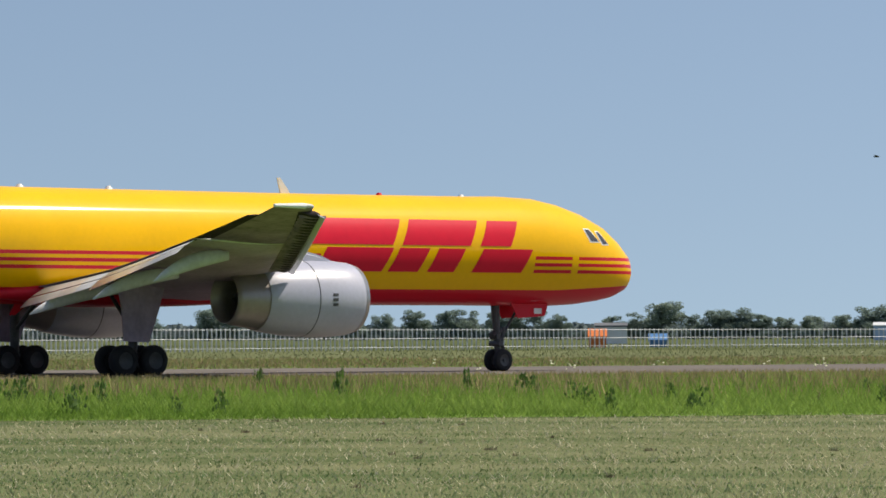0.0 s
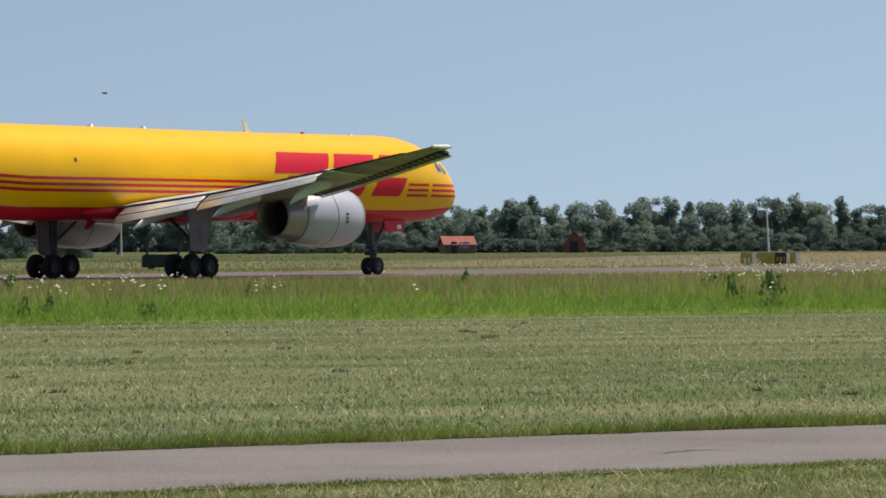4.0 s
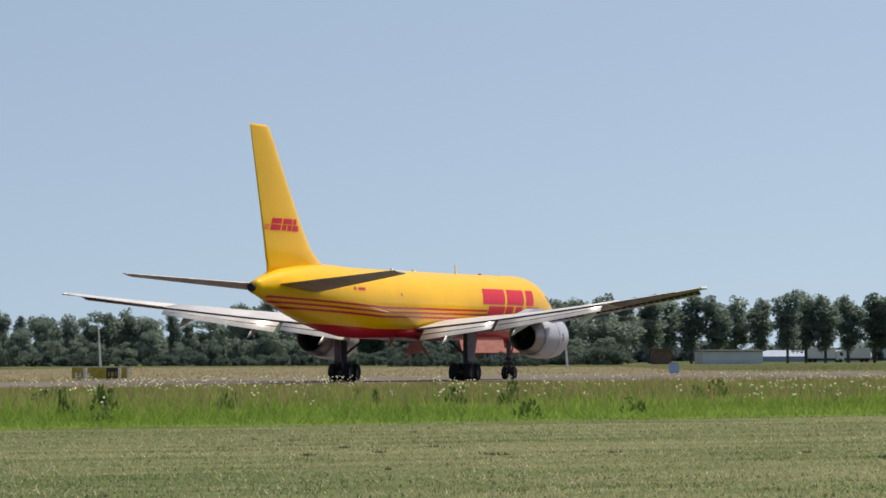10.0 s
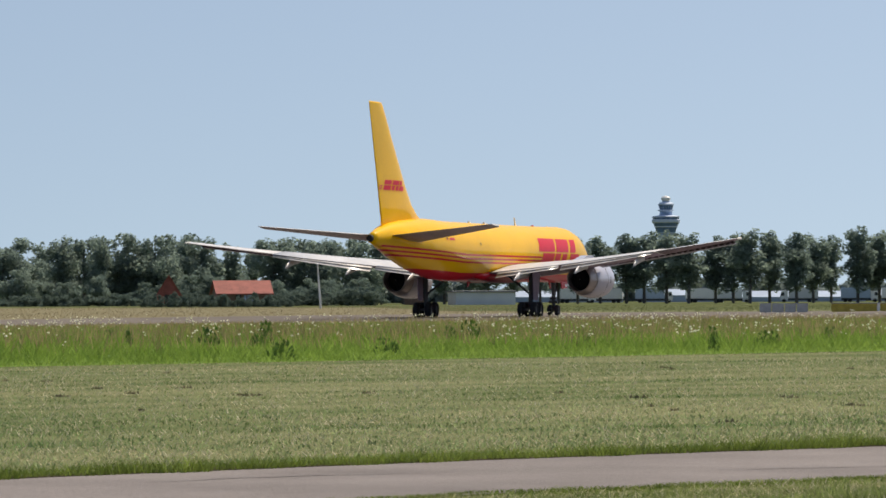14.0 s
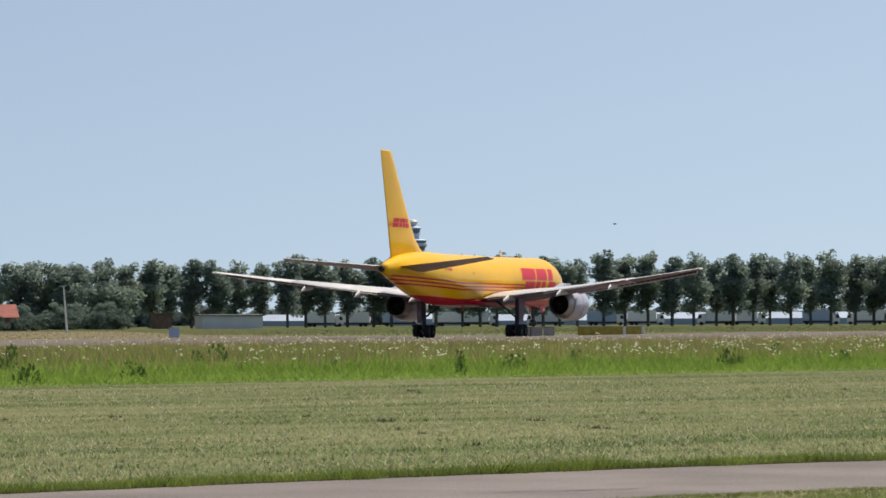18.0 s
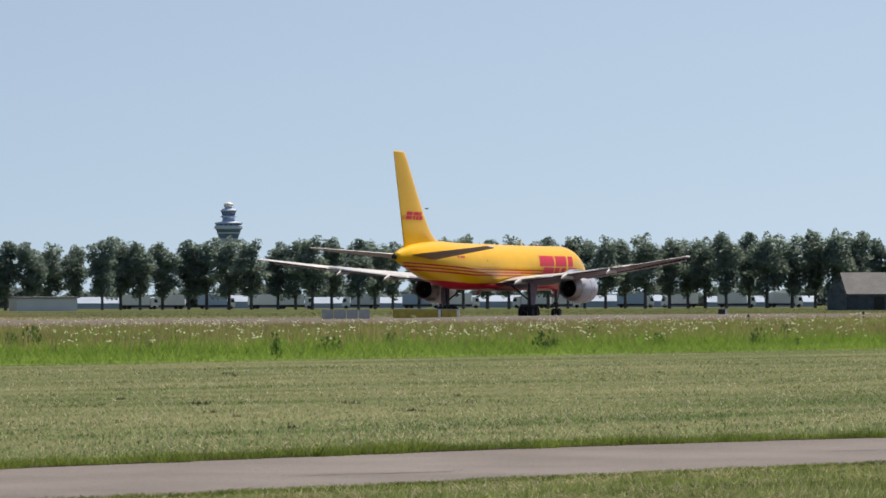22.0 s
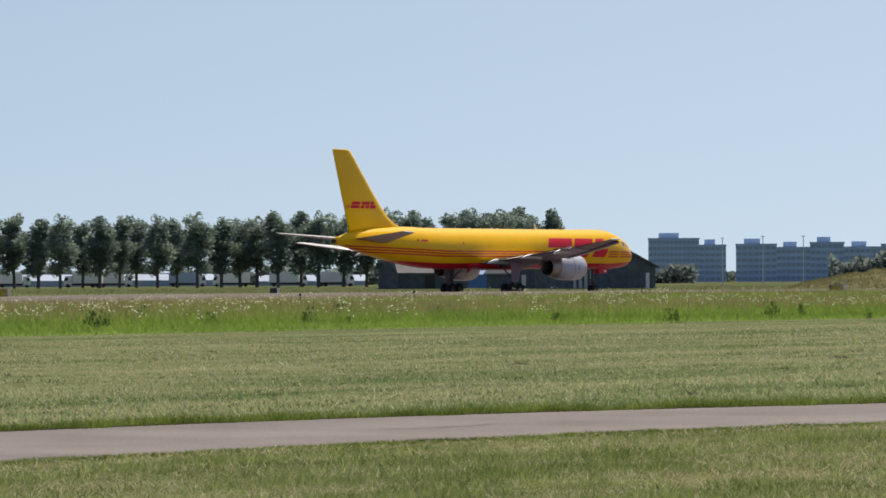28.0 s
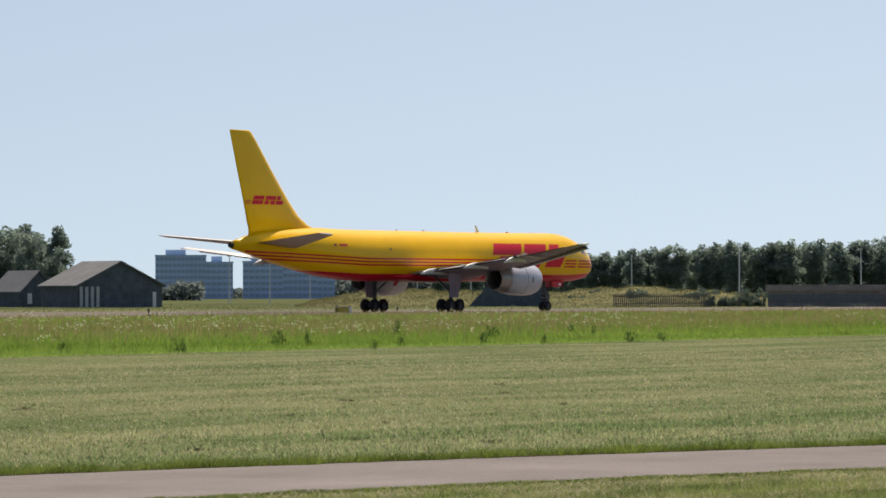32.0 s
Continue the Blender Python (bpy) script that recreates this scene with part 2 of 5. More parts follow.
# Distance haze is put into the leaf colours: lifted and turned bluish.
M_LEAF = material("hazed_tree_leaves", (0.215, 0.285, 0.25), 0.9, spec=0.03, vary=0.15, scale=0.4, fine=2, trans=0.6, island=0.15)
M_LEAF2 = material("pale_hazed_tree_leaves", (0.24, 0.31, 0.265), 0.9, spec=0.03, vary=0.2, scale=0.4, fine=2, trans=0.6, island=0.15)
# Darker shrub leaves with the same bluish haze in their colour.
M_SHRUB = material("dark_hazed_shrub_leaves", (0.13, 0.18, 0.155), 0.9, spec=0.03, vary=0.2, scale=0.4, fine=2, trans=0.5, island=0.2)
M_FARWOOD = material("hazed_far_wood_leaves", (0.19, 0.24, 0.24), 0.95, spec=0.02, vary=0.2, scale=0.05, fine=0.5, trans=0.6, island=0.2)
M_BARK = material("grey_bark", (0.13, 0.12, 0.11), 0.9, vary=0.3, scale=2)
M_ROOF_RED = material("red_roof_tiles", (0.30, 0.085, 0.068), 0.8, vary=0.25, scale=0.8, fine=5)
M_ROOF_GREY = material("grey_roof_sheets", (0.125, 0.135, 0.15), 0.8, vary=0.2, scale=0.5, fine=3)
# Dark stained boards, lifted and blued to hold the haze before them.
M_BARN = material("hazed_stained_boards", (0.08, 0.10, 0.125), 0.8, vary=0.3, scale=1, fine=5)
M_BRICK = material("brown_brick", (0.20, 0.12, 0.085), 0.85, vary=0.25, scale=1, fine=8)
M_SHEET = material("pale_sheet_metal", (0.66, 0.67, 0.68), 0.5, vary=0.08, scale=0.3)
M_OFFICE = material("blue_grey_cladding", (0.40, 0.54, 0.74), 0.5, vary=0.1, scale=0.1)
# Greenhouses: the blue-grey of distance haze is in their base colour.
M_GLASSHOUSE = material("hazy_greenhouse_glass", (0.36, 0.44, 0.56), 0.85, spec=0.1, vary=0.12, scale=0.1)
M_WINDOW = material("dark_window_glass", (0.27, 0.37, 0.51), 0.2, vary=0.15)
# Grey tower concrete, blued in its colour for the haze of distance.
M_TOWER = material("hazed_tower_concrete", (0.34, 0.45, 0.64), 0.8, spec=0.1, vary=0.1, scale=0.1)
M_TOWERGLASS = material("tower_glazing", (0.10, 0.18, 0.31), 0.25, vary=0.12, scale=0.2)
# Pale rims, with the same haze blue painted in.
M_TOWERRIM = material("pale_hazed_tower_concrete", (0.58, 0.66, 0.80), 0.8, spec=0.1, vary=0.08, scale=0.2)
M_SIGN = material("olive_sign_back", (0.44, 0.35, 0.06), 0.7, vary=0.2)
M_GALV = material("galvanised_steel", (0.42, 0.44, 0.45), 0.5, metal=0.4, vary=0.15)
M_ORANGE = material("orange_plastic", (0.62, 0.16, 0.03), 0.6, vary=0.1)
M_BLUE = material("blue_sheet", (0.07, 0.20, 0.42), 0.5, vary=0.1)
M_PALEBLUE = material("pale_blue_sheet", (0.36, 0.46, 0.60), 0.5, vary=0.1)
M_VAN = material("dark_green_van_paint", (0.018, 0.035, 0.026), 0.5, vary=0.1, spec=0.2)

# ---- mesh helpers ----


def mesh_of(name, verts, faces, mat, smooth=False, uvs=None):
    me = bpy.data.meshes.new(name)
    me.from_pydata([tuple(v) for v in verts], [], faces)
    mats = mat if isinstance(mat, (list, tuple)) else [mat]
    for k in mats:
        me.materials.append(k)
    if uvs is not None:
        layer = me.uv_layers.new(name="UVMap")
        idx = np.empty(len(me.loops), dtype=np.int32)
        me.loops.foreach_get("vertex_index", idx)
        layer.data.foreach_set("uv", np.asarray(uvs, dtype=np.float32)[idx].ravel())
    if smooth:
        me.polygons.foreach_set("use_smooth", [True] * len(me.polygons))
    me.update()
    return me


def put(name, me, parent=None, label="", m=None):
    ob = new(name, me)
    if parent is not None:
        ob.parent = parent
    if m is not None:
        ob.matrix_basis = m
    if label:
        ob["label"] = label
    return ob


def part(name, bm, mat, parent, label="", m=None, smooth=False):
    me = bpy.data.meshes.new(name)
    bmesh.ops.recalc_face_normals(bm, faces=bm.faces)
    bm.to_mesh(me)
    bm.free()
    for k in mat if isinstance(mat, (list, tuple)) else [mat]:
        me.materials.append(k)
    if smooth:
        me.polygons.foreach_set("use_smooth", [True] * len(me.polygons))
    return put(name, me, parent, label, m)


def box(x0, x1, y0, y1, z0, z1, bevel=0.0):
    bm = bmesh.new()
    bmesh.ops.create_cube(bm, size=1, matrix=Matrix.Translation(((x0 + x1) / 2, (y0 + y1) / 2, (z0 + z1) / 2)) @ Matrix.Diagonal((x1 - x0, y1 - y0, z1 - z0, 1)))
    if bevel:
        bmesh.ops.bevel(bm, geom=list(bm.edges), offset=bevel, segments=2, affect="EDGES")
    return bm


def rod(a, b, r0, r1=None, seg=10):
    a, b = Vector(a), Vector(b)
    bm = bmesh.new()
    m = Matrix.Translation((a + b) / 2) @ (b - a).to_track_quat("Z", "Y").to_matrix().to_4x4()
    bmesh.ops.create_cone(bm, cap_ends=True, segments=seg, radius1=r0, radius2=r0 if r1 is None else r1, depth=(b - a).length, matrix=m)
    return bm


def merge(*bms):
    out = bms[0]
    for b in bms[1:]:
        me = bpy.data.meshes.new("tmp")
        b.to_mesh(me)
        b.free()
        out.from_mesh(me)
        bpy.data.meshes.remove(me)
    return out


def loft(rings, closed=True, caps=(True, True)):
    """Verts and faces of a skin through rings of equally many points."""
    k = len(rings[0])
    verts = [p for r in rings for p in r]
    faces = []
    for i in range(len(rings) - 1):
        for j in range(k if closed else k - 1):
            a, b = i * k + j, i * k + (j + 1) % k
            faces.append((a, b, b + k, a + k))
    if caps[0]:
        faces.append(tuple(range(k - 1, -1, -1)))
    if caps[1]:
        faces.append(tuple(range((len(rings) - 1) * k, len(rings) * k)))
    return verts, faces


def prism(pts, y0, y1):
    """A solid from an outline in x, z between two y."""
    k = len(pts)
    verts = [(x, y0, z) for x, z in pts] + [(x, y1, z) for x, z in pts]
    faces = [tuple(range(k)), tuple(range(2 * k - 1, k - 1, -1))] + [(i, i + k, (i + 1) % k + k, (i + 1) % k) for i in range(k)]
    return verts, faces


def bm_of(verts, faces):
    bm = bmesh.new()
    vs = [bm.verts.new(v) for v in verts]
    for f in faces:
        bm.faces.new([vs[i] for i in f])
    return bm


def at(az, dist, z=0.0):
    a = radians(az)
    return Vector((dist * math.sin(a), dist * math.cos(a), z))


def facing(az, dist, z=0.0, turn=0.0):
    """A pose at that bearing and distance whose x runs to the right as seen from the eye and whose -y faces it."""
    p = at(az, dist, z)
    return pose(p.x, p.y, z, 0, 0, -az + turn)


def height_for(el, dist):
    return 1.265 + dist * math.tan(radians(el))


def thing(name, label, category, group="", m=None, kind=""):
    return tagged(put(name, None, None, "", m), label, category, group, kind)

# ---- ground ----
RUNWAY_FAR, RUNWAY_NEAR = 276.0, 216.0


def ramp01(v, a, b):
    u = np.clip((v - a) / (b - a), 0, 1)
    return u * u * (3 - 2 * u)


def ground_z(x, y):
    """The shallow hollow of the taxiway and the low crown on which the near side of the runway lies."""
    x, y = np.asarray(x, float), np.asarray(y, float)
    d = -0.478 * (x + 12.5) + 0.878 * (y - 130)
    dip = -0.03 * (1 - ramp01(d, 13, 25)) * (1 - ramp01(-d, 13, 48)) * (1 - ramp01(x, 100, 140))
    return dip + 0.42 * ramp01(x, 140, 190) * ramp01(y, 132, 162) * (1 - ramp01(y, 205, 232))


def sheet(name, outline, z, mat, label, category="ground", kind="structure", crown=False):
    bm = bmesh.new()
    vs = [bm.verts.new((x, y, z)) for x, y in outline]
    bm.faces.new(vs)
    me = bpy.data.meshes.new(name)
    bmesh.ops.recalc_face_normals(bm, faces=bm.faces)
    if bm.faces[:][0].normal.z < 0:
        bmesh.ops.reverse_faces(bm, faces=bm.faces)
    if crown:
        for i in range(34):
            bmesh.ops.bisect_plane(bm, geom=bm.verts[:] + bm.edges[:] + bm.faces[:], plane_co=(0, 20 + 7.0 * i, 0), plane_no=(0, 1, 0))
        for i in range(38):
            bmesh.ops.bisect_plane(bm, geom=bm.verts[:] + bm.edges[:] + bm.faces[:], plane_co=(-100 + 8.0 * i, 0, 0), plane_no=(1, 0, 0))
        for v in bm.verts:
            v.co.z += float(ground_z(v.co.x, v.co.y))
    bmesh.ops.triangulate(bm, faces=bm.faces)
    bm.to_mesh(me)
    bm.free()
    me.materials.append(mat)
    return tagged(new(name, me), label, category, "", kind)


def path_far(x):
    u = min(max(x, -6), 62) - 25
    return 25.35 - (0.0062 if u < 0 else 0.004) * u * u - 0.12 * (u + math.sqrt(u * u + 9))


def path_near(x):
    return path_far(x) - 3.55 - 0.03 * min(max(x, 0), 45)


def mown_far(x):
    return 59.3 + 0.182 * x if x < 60 else 70.2 + 0.14 * (x - 60)


ground = sheet("ground", [(-6000, -400), (6000, -400), (6000, 6500), (-6000, 6500)], -0.03, M_FIELD, "flat green and straw polder fields reaching the horizon", crown=True)
airfield = sheet("airfield_grass", [(-140, -30), (460, -30), (640, 330), (-140, 330)], 0.0, M_SOIL, "green and straw coloured mown airfield turf", "grass", crown=True)
tall_ground = sheet("tall_grass_ground", [(x, mown_far(x)) for x in range(-40, 241, 20)] + [(420, 160), (185, 160), (150, 176), (120, 178), (90, 165), (30, 136), (-10, 116), (-60, 81)], 0.008, M_TALLSOIL, "green ground under tall grass", "grass", crown=True)
xs = [-30 + i for i in range(111)]
path = sheet("path", [(x, path_far(x)) for x in xs] + [(x, path_near(x)) for x in reversed(xs)], 0.012, M_PATH, "pinkish grey narrow asphalt path with grassy edges", "path")
edge_soil = sheet("path_edge_soil", [(x, path_far(x) - 0.03) for x in xs] + [(x, path_far(x) + 0.32) for x in reversed(xs)], 0.017, material("dark_edge_soil", (0.075, 0.062, 0.042), 0.95, spec=0.03, vary=0.3, scale=3, fine=30, bump=0.6), "dark bare soil along the path's edge", "soil")
taxi = [(-260, -46), (-140, 28), (-60, 86), (-10, 121), (30, 141), (90, 170), (120, 181), (150, 178), (185, 160), (330, 160), (420, 160), (1900, 190), (1900, 276), (420, RUNWAY_FAR), (200, RUNWAY_FAR), (150, 252), (100, 214), (40, 178), (-20, 146), (-100, 92), (-260, -20)]
runway = sheet("runway", taxi, 0.02, M_ASPHALT, "grey brown worn asphalt taxiway joining a runway", "runway", crown=True)
verge = sheet("dry_verge", [(58, 188.8), (100, 214), (150, 252), (200, 276), (215, 330), (300, 480), (250, 560), (120, 330), (70, 218)], 0.006, M_DRY, "straw coloured dry grass verge beside the taxiway", "grass", crown=True)

rng = np.random.default_rng(7)


def inside(poly, x, y):
    px, py = np.array([p[0] for p in poly]), np.array([p[1] for p in poly])
    res = np.zeros(len(x), bool)
    j = len(poly) - 1
    for i in range(len(poly)):
        c = ((py[i] > y) != (py[j] > y)) & (x < (px[j] - px[i]) * (y - py[i]) / (py[j] - py[i] + 1e-9) + px[i])
        res ^= c
        j = i
    return res


def blades(name, x, y, height, width, lean, mat, label, z0=0.0, category="grass", single=False):
    """Grass as one mesh of leaning two-triangle blades."""
    k = len(x)
    turn, dirn = rng.random(k) * math.pi, rng.random(k) * math.tau
    cx, sx = np.cos(turn) * width / 2, np.sin(turn) * width / 2
    lx, ly = np.cos(dirn) * height * lean, np.sin(dirn) * height * lean
    z = ground_z(x, y) + z0
    v = np.empty((k, 4, 3), np.float32)
    v[:, 0] = np.stack([x - cx, y - sx, z], 1)
    v[:, 1] = np.stack([x + cx, y + sx, z], 1)
    v[:, 2] = np.stack([x + cx * 0.7 + lx * 0.4, y + sx * 0.7 + ly * 0.4, z + height * 0.6], 1)
    v[:, 3] = np.stack([x + lx, y + ly, z + height], 1)
    if single:
        v = np.ascontiguousarray(v[:, [0, 1, 3]])
    nv, nt = (3, 1) if single else (4, 2)
    base = np.arange(k, dtype=np.int32)[:, None] * nv
    tri = (base + [0, 1, 2]).reshape(-1) if single else np.concatenate([base + [0, 1, 2], base + [0, 2, 3]], 1).reshape(-1)
    me = bpy.data.meshes.new(name)
    me.vertices.add(nv * k)
    me.vertices.foreach_set("co", v.ravel())
    me.loops.add(3 * nt * k)
    me.loops.foreach_set("vertex_index", tri.astype(np.int32))
    me.polygons.add(nt * k)
    me.polygons.foreach_set("loop_start", np.arange(0, 3 * nt * k, 3, dtype=np.int32))
    me.materials.append(mat)
    me.update(calc_edges=True)
    return tagged(new(name, me), label, category, "", "stuff")


def scatter(count, y0, y1, az0=-9.0, az1=64.0, power=1.0):
    """Random ground points in the wedge the eye sweeps, between two distances along y."""
    y = y0 + (y1 - y0) * rng.random(count) ** power
    x0, x1 = y * math.tan(radians(az0)), y * math.tan(radians(az1))
    x = x0 + (x1 - x0) * rng.random(count)
    return x, y


pf, pn, mf = np.vectorize(path_far), np.vectorize(path_near), np.vectorize(mown_far)


def patch(x, y, s, seed):
    """Slow waves that make grass grow in uneven patches, 0 to 1."""
    return 0.5 + 0.5 * np.sin(x * s + 1.7 * np.sin(y * s * 0.8 + seed)) * np.cos(y * s * 1.3 + 1.3 * np.sin(x * s * 0.6 + seed * 2))


# near turf, before the path: green clumps with flat straw thatch between them
x, y = scatter(430000, 13.0, 22.6, 12, 63)
g = patch(x, y * 2.2, 0.8, 1.0) * 0.6 + 0.4 * patch(x, y * 1.7, 2.9, 4.0)
keep = (y < pn(x) - 0.02) & (x < 60) & (rng.random(len(x)) < 0.12 + 1.15 * g)
x, y, g = x[keep], y[keep], g[keep]
tuft = 1 + 1.1 * (patch(x, y * 1.5, 5.3, 2.0) > 0.8)
blades("near_turf", x, y, (0.014 + 0.038 * g) * (0.5 + 0.9 * rng.random(len(x))) * tuft * np.clip((pn(x) - y) / 1.2, 0.45, 1), 0.004 + 0.005 * rng.random(len(x)), 0.55, M_TURF, "short patchy green turf beside the path", single=True)
x, y = scatter(230000, 13.0, 22.6, 12, 63)
g = patch(x, y * 2.2, 0.8, 1.0) * 0.6 + 0.4 * patch(x, y * 1.7, 2.9, 4.0)
keep = (y < pn(x) - 0.05) & (x < 60) & (rng.random(len(x)) < 1.15 - 1.1 * g)
x, y = x[keep], y[keep]
blades("turf_thatch", x, y, 0.012 + 0.03 * rng.random(len(x)) ** 2, 0.005 + 0.005 * rng.random(len(x)), 2.8, M_THATCH, "flattened straw thatch among short turf", 0.004, single=True)
# rough edges of the path
for edge, s, nm in ((pf, 1, "far"), (pn, -1, "near")):
    x = -6 + 66 * rng.random(100000)
    off = rng.exponential(0.34 if s > 0 else 0.13, len(x))
    y = edge(x) + s * (off - 0.06 + 0.04 * np.sin(x * 3.1) + 0.04 * np.sin(x * 7.7) + 0.02 * np.sin(x * 1.13 + 2))
    wave = 0.6 * patch(x, y, 1.7, 3) + 0.6 * patch(x, y, 4.9, 1)
    hh = (0.115 if s > 0 else 0.032) * np.exp(-off * 1.0) * (0.4 + 0.9 * rng.random(len(x))) * (0.35 + wave if s > 0 else 0.8 + 0.3 * wave)
    blades("path_verge_grass", x, y, hh, 0.005 + 0.005 * rng.random(len(x)), 0.75, M_LUSH, "rough dark green grass along the path edge", single=True)


def swath(x, y):
    """Rows of drying cuttings that run roughly along the path, 0 to 1."""
    v = y - 0.10 * x + 0.9 * np.sin(x * 0.13) + 0.4 * np.sin(x * 0.61 + 1) + 0.2 * np.sin(x * 1.9)
    rows = 0.5 + 0.3 * np.sin(v * 0.83 + 1.5 * np.sin(v * 0.19)) + 0.2 * np.sin(v * 2.3 + 1.7 * np.sin(x * 0.17))
    return np.clip(0.35 * rows + 0.35 * patch(x * 0.3, y, 0.5, 6.0) + 0.3 * patch(x * 0.5, y * 1.6, 1.7, 3.0), 0, 1)


# mown field
x, y = scatter(640000, 19.0, 82.0, -9, 64, 1.2)
keep = (y > pf(x) + 0.05) & (y < mf(x) + 0.5)
x, y = x[keep], y[keep]
w = swath(x, y)
near = np.clip((38 - y) / 14, 0, 1)
keep = rng.random(len(x)) < 1.2 - 0.6 * w
x, y, w, near = x[keep], y[keep], w[keep], near[keep]
g = patch(x, y, 0.35, 5.0) * 0.5 + 0.5 * patch(x * 0.6, y, 2.3, 2.0)
blades("mown_field", x, y, (0.010 + 0.016 * g * (1.2 - w) + 0.032 * near * (0.4 + 0.9 * g)) * (0.4 + 1.0 * rng.random(len(x))), 0.006 + 0.009 * rng.random(len(x)) + 0.0002 * y, 0.6, M_MOWN, "mown hay field turf of green and straw patches", single=True)
x, y = scatter(220000, 19.0, 80.0, -9, 64, 1.3)
w = swath(x, y)
keep = (y > pf(x) + 0.25) & (y < mf(x)) & (rng.random(len(x)) < 2.0 * w - 0.72)
x, y = x[keep], y[keep]
blades("cut_straw", x, y, 0.010 + 0.028 * rng.random(len(x)) ** 2, 0.006 + 0.006 * rng.random(len(x)) + 0.00015 * y, 3.0, M_CUT, "dry straw cuttings lying in rows on mown turf", 0.008, single=True)
# pale stray stalks and darker tufts over all the short grass
x, y = scatter(130000, 13.0, 62.0, -9, 64, 1.3)
keep = ((y < pn(x) - 0.05) | (y > pf(x) + 0.25)) & (y < mf(x)) & (patch(x, y, 2.1, 7.0) + 0.5 * rng.random(len(x)) > 0.75)
x, y = x[keep], y[keep]
blades("stray_stalks", x, y, 0.025 + 0.045 * rng.random(len(x)), 0.005 + 0.00022 * y, 1.1, M_STALK, "pale dry stalks standing in short grass", single=True)
x, y = scatter(210000, 13.0, 62.0, -9, 64, 1.3)
keep = ((y < pn(x) - 0.05) | (y > pf(x) + 0.25)) & (y < mf(x)) & (0.6 * patch(x * 0.6, y, 3.1, 8.0) + 0.4 * patch(x * 0.3, y, 1.1, 2.0) + 0.15 * rng.random(len(x)) > 0.76)
x, y = x[keep], y[keep]
blades("dark_tufts", x, y, 0.018 + 0.03 * rng.random(len(x)), 0.007 + 0.0002 * y, 0.6, M_TUFT, "darker green tufts in short grass", single=True)
# tall grass
x, y = scatter(700000, 58.0, 216.0, -9, 64, 1.7)
keep = (y > mf(x) + 0.15 * np.sin(x * 1.9)) & ~inside(taxi, x, y)
x, y = x[keep], y[keep]
g = patch(x, y, 0.25, 9.0)
deep = np.clip((y - mf(x)) / 20, 0, 1)
front = np.clip((y - mf(x)) / 6, 0, 1)
beside = np.clip((0.478 * (x + 12.5) - 0.878 * (y - 130) - 9) / 34, 0, 1)
beside = np.where(x > 105, np.clip((172 - y) / 25, 0, 1), beside)
hh = (0.35 + 0.65 * beside) * (0.08 + 0.07 * front + 0.10 * g * front + 0.05 * patch(x, y, 1.1, 3.0) * front + 0.06 * deep) * (0.5 + 0.75 * rng.random(len(x)))
blades("tall_grass", x, y, hh * 0.92, 0.009 + 0.012 * rng.random(len(x)) + 0.0001 * y, 0.85, M_TALL, "uncut bright green tall grass", single=True)
x, y = scatter(190000, 72.0, 216.0, -9, 64, 1.0)
keep = (y > mf(x) + 9 + 24 * rng.random(len(x))) & ~inside(taxi, x, y)
x, y = x[keep], y[keep]
blades("dry_grass_heads", x, y, (0.27 + 0.2 * rng.random(len(x))) * np.where(x > 105, 1, 0.45 + 0.55 * np.clip((0.478 * (x + 12.5) - 0.878 * (y - 130) - 9) / 34, 0, 1)), 0.025 + 0.03 * rng.random(len(x)), 0.35, M_STRAW, "straw coloured seed heads above tall grass", single=True)


def umbels(name, count, y0, y1, mat, label):
    x, y = scatter(count * 3, y0, y1, -9, 64)
    keep = (y > mf(x) + 3 + 26 * rng.random(len(x))) & ~inside(taxi, x, y) & (patch(x, y, 0.12, 4.0) + 0.35 * rng.random(len(x)) > 0.72 + 0.42 * (np.degrees(np.arctan2(x, y)) < 23))
    x, y = x[keep][:count], y[keep][:count]
    verts, faces = [], []
    for px, py in zip(x, y):
        z = 0.3 + 0.22 * rng.random() + float(ground_z(px, py))
        for q in range(3):
            ax, ay, r = px + 0.11 * rng.normal(), py + 0.11 * rng.normal(), 0.018 + 0.034 * rng.random()
            zz = z + 0.05 * rng.normal()
            b = len(verts)
            verts += [(ax - r, ay, zz), (ax, ay - r, zz - 0.01), (ax + r, ay, zz), (ax, ay + r, zz - 0.01), (ax, ay, zz + r * 0.6), (ax, ay, zz - r * 0.7)]
            faces += [(b + i, b + (i + 1) % 4, b + 4) for i in range(4)] + [(b + (i + 1) % 4, b + i, b + 5) for i in range(4)]
    return tagged(new(name, mesh_of(name, verts, faces, mat)), label, "flowers", "", "stuff")


x, y = scatter(190000, 130.0, 560.0, -9, 66, 1.5)
keep = (~inside(taxi, x, y)) & (y > 146 + 0.53 * np.minimum(x, 245) + 2)
x, y = x[keep], y[keep]
az = np.degrees(np.arctan2(x, y))
dry = ((y < 185 + 0.62 * x + 20 * np.sin(x * 0.05)) | (az > 18)) & (az > 16.5 + 1.5 * rng.random(len(x))) & (az < 33 + 2 * rng.random(len(x)))
for m, mat, nm, lab in ((~dry, M_ROUGH, "far_rough_grass", "rough olive green grass beyond the runway"), (dry, M_TAN, "dry_verge_grass", "tan dry grass beside the taxiway")):
    k = int(m.sum())
    blades(nm, x[m], y[m], 0.08 + 0.14 * rng.random(k), 0.035 + 0.05 * rng.random(k), 0.8, mat, lab, -0.02, single=True)
umbels("white_umbel_flowers", 3600, 66, 214, M_FLOWER, "white wild umbel flowers among tall grass")


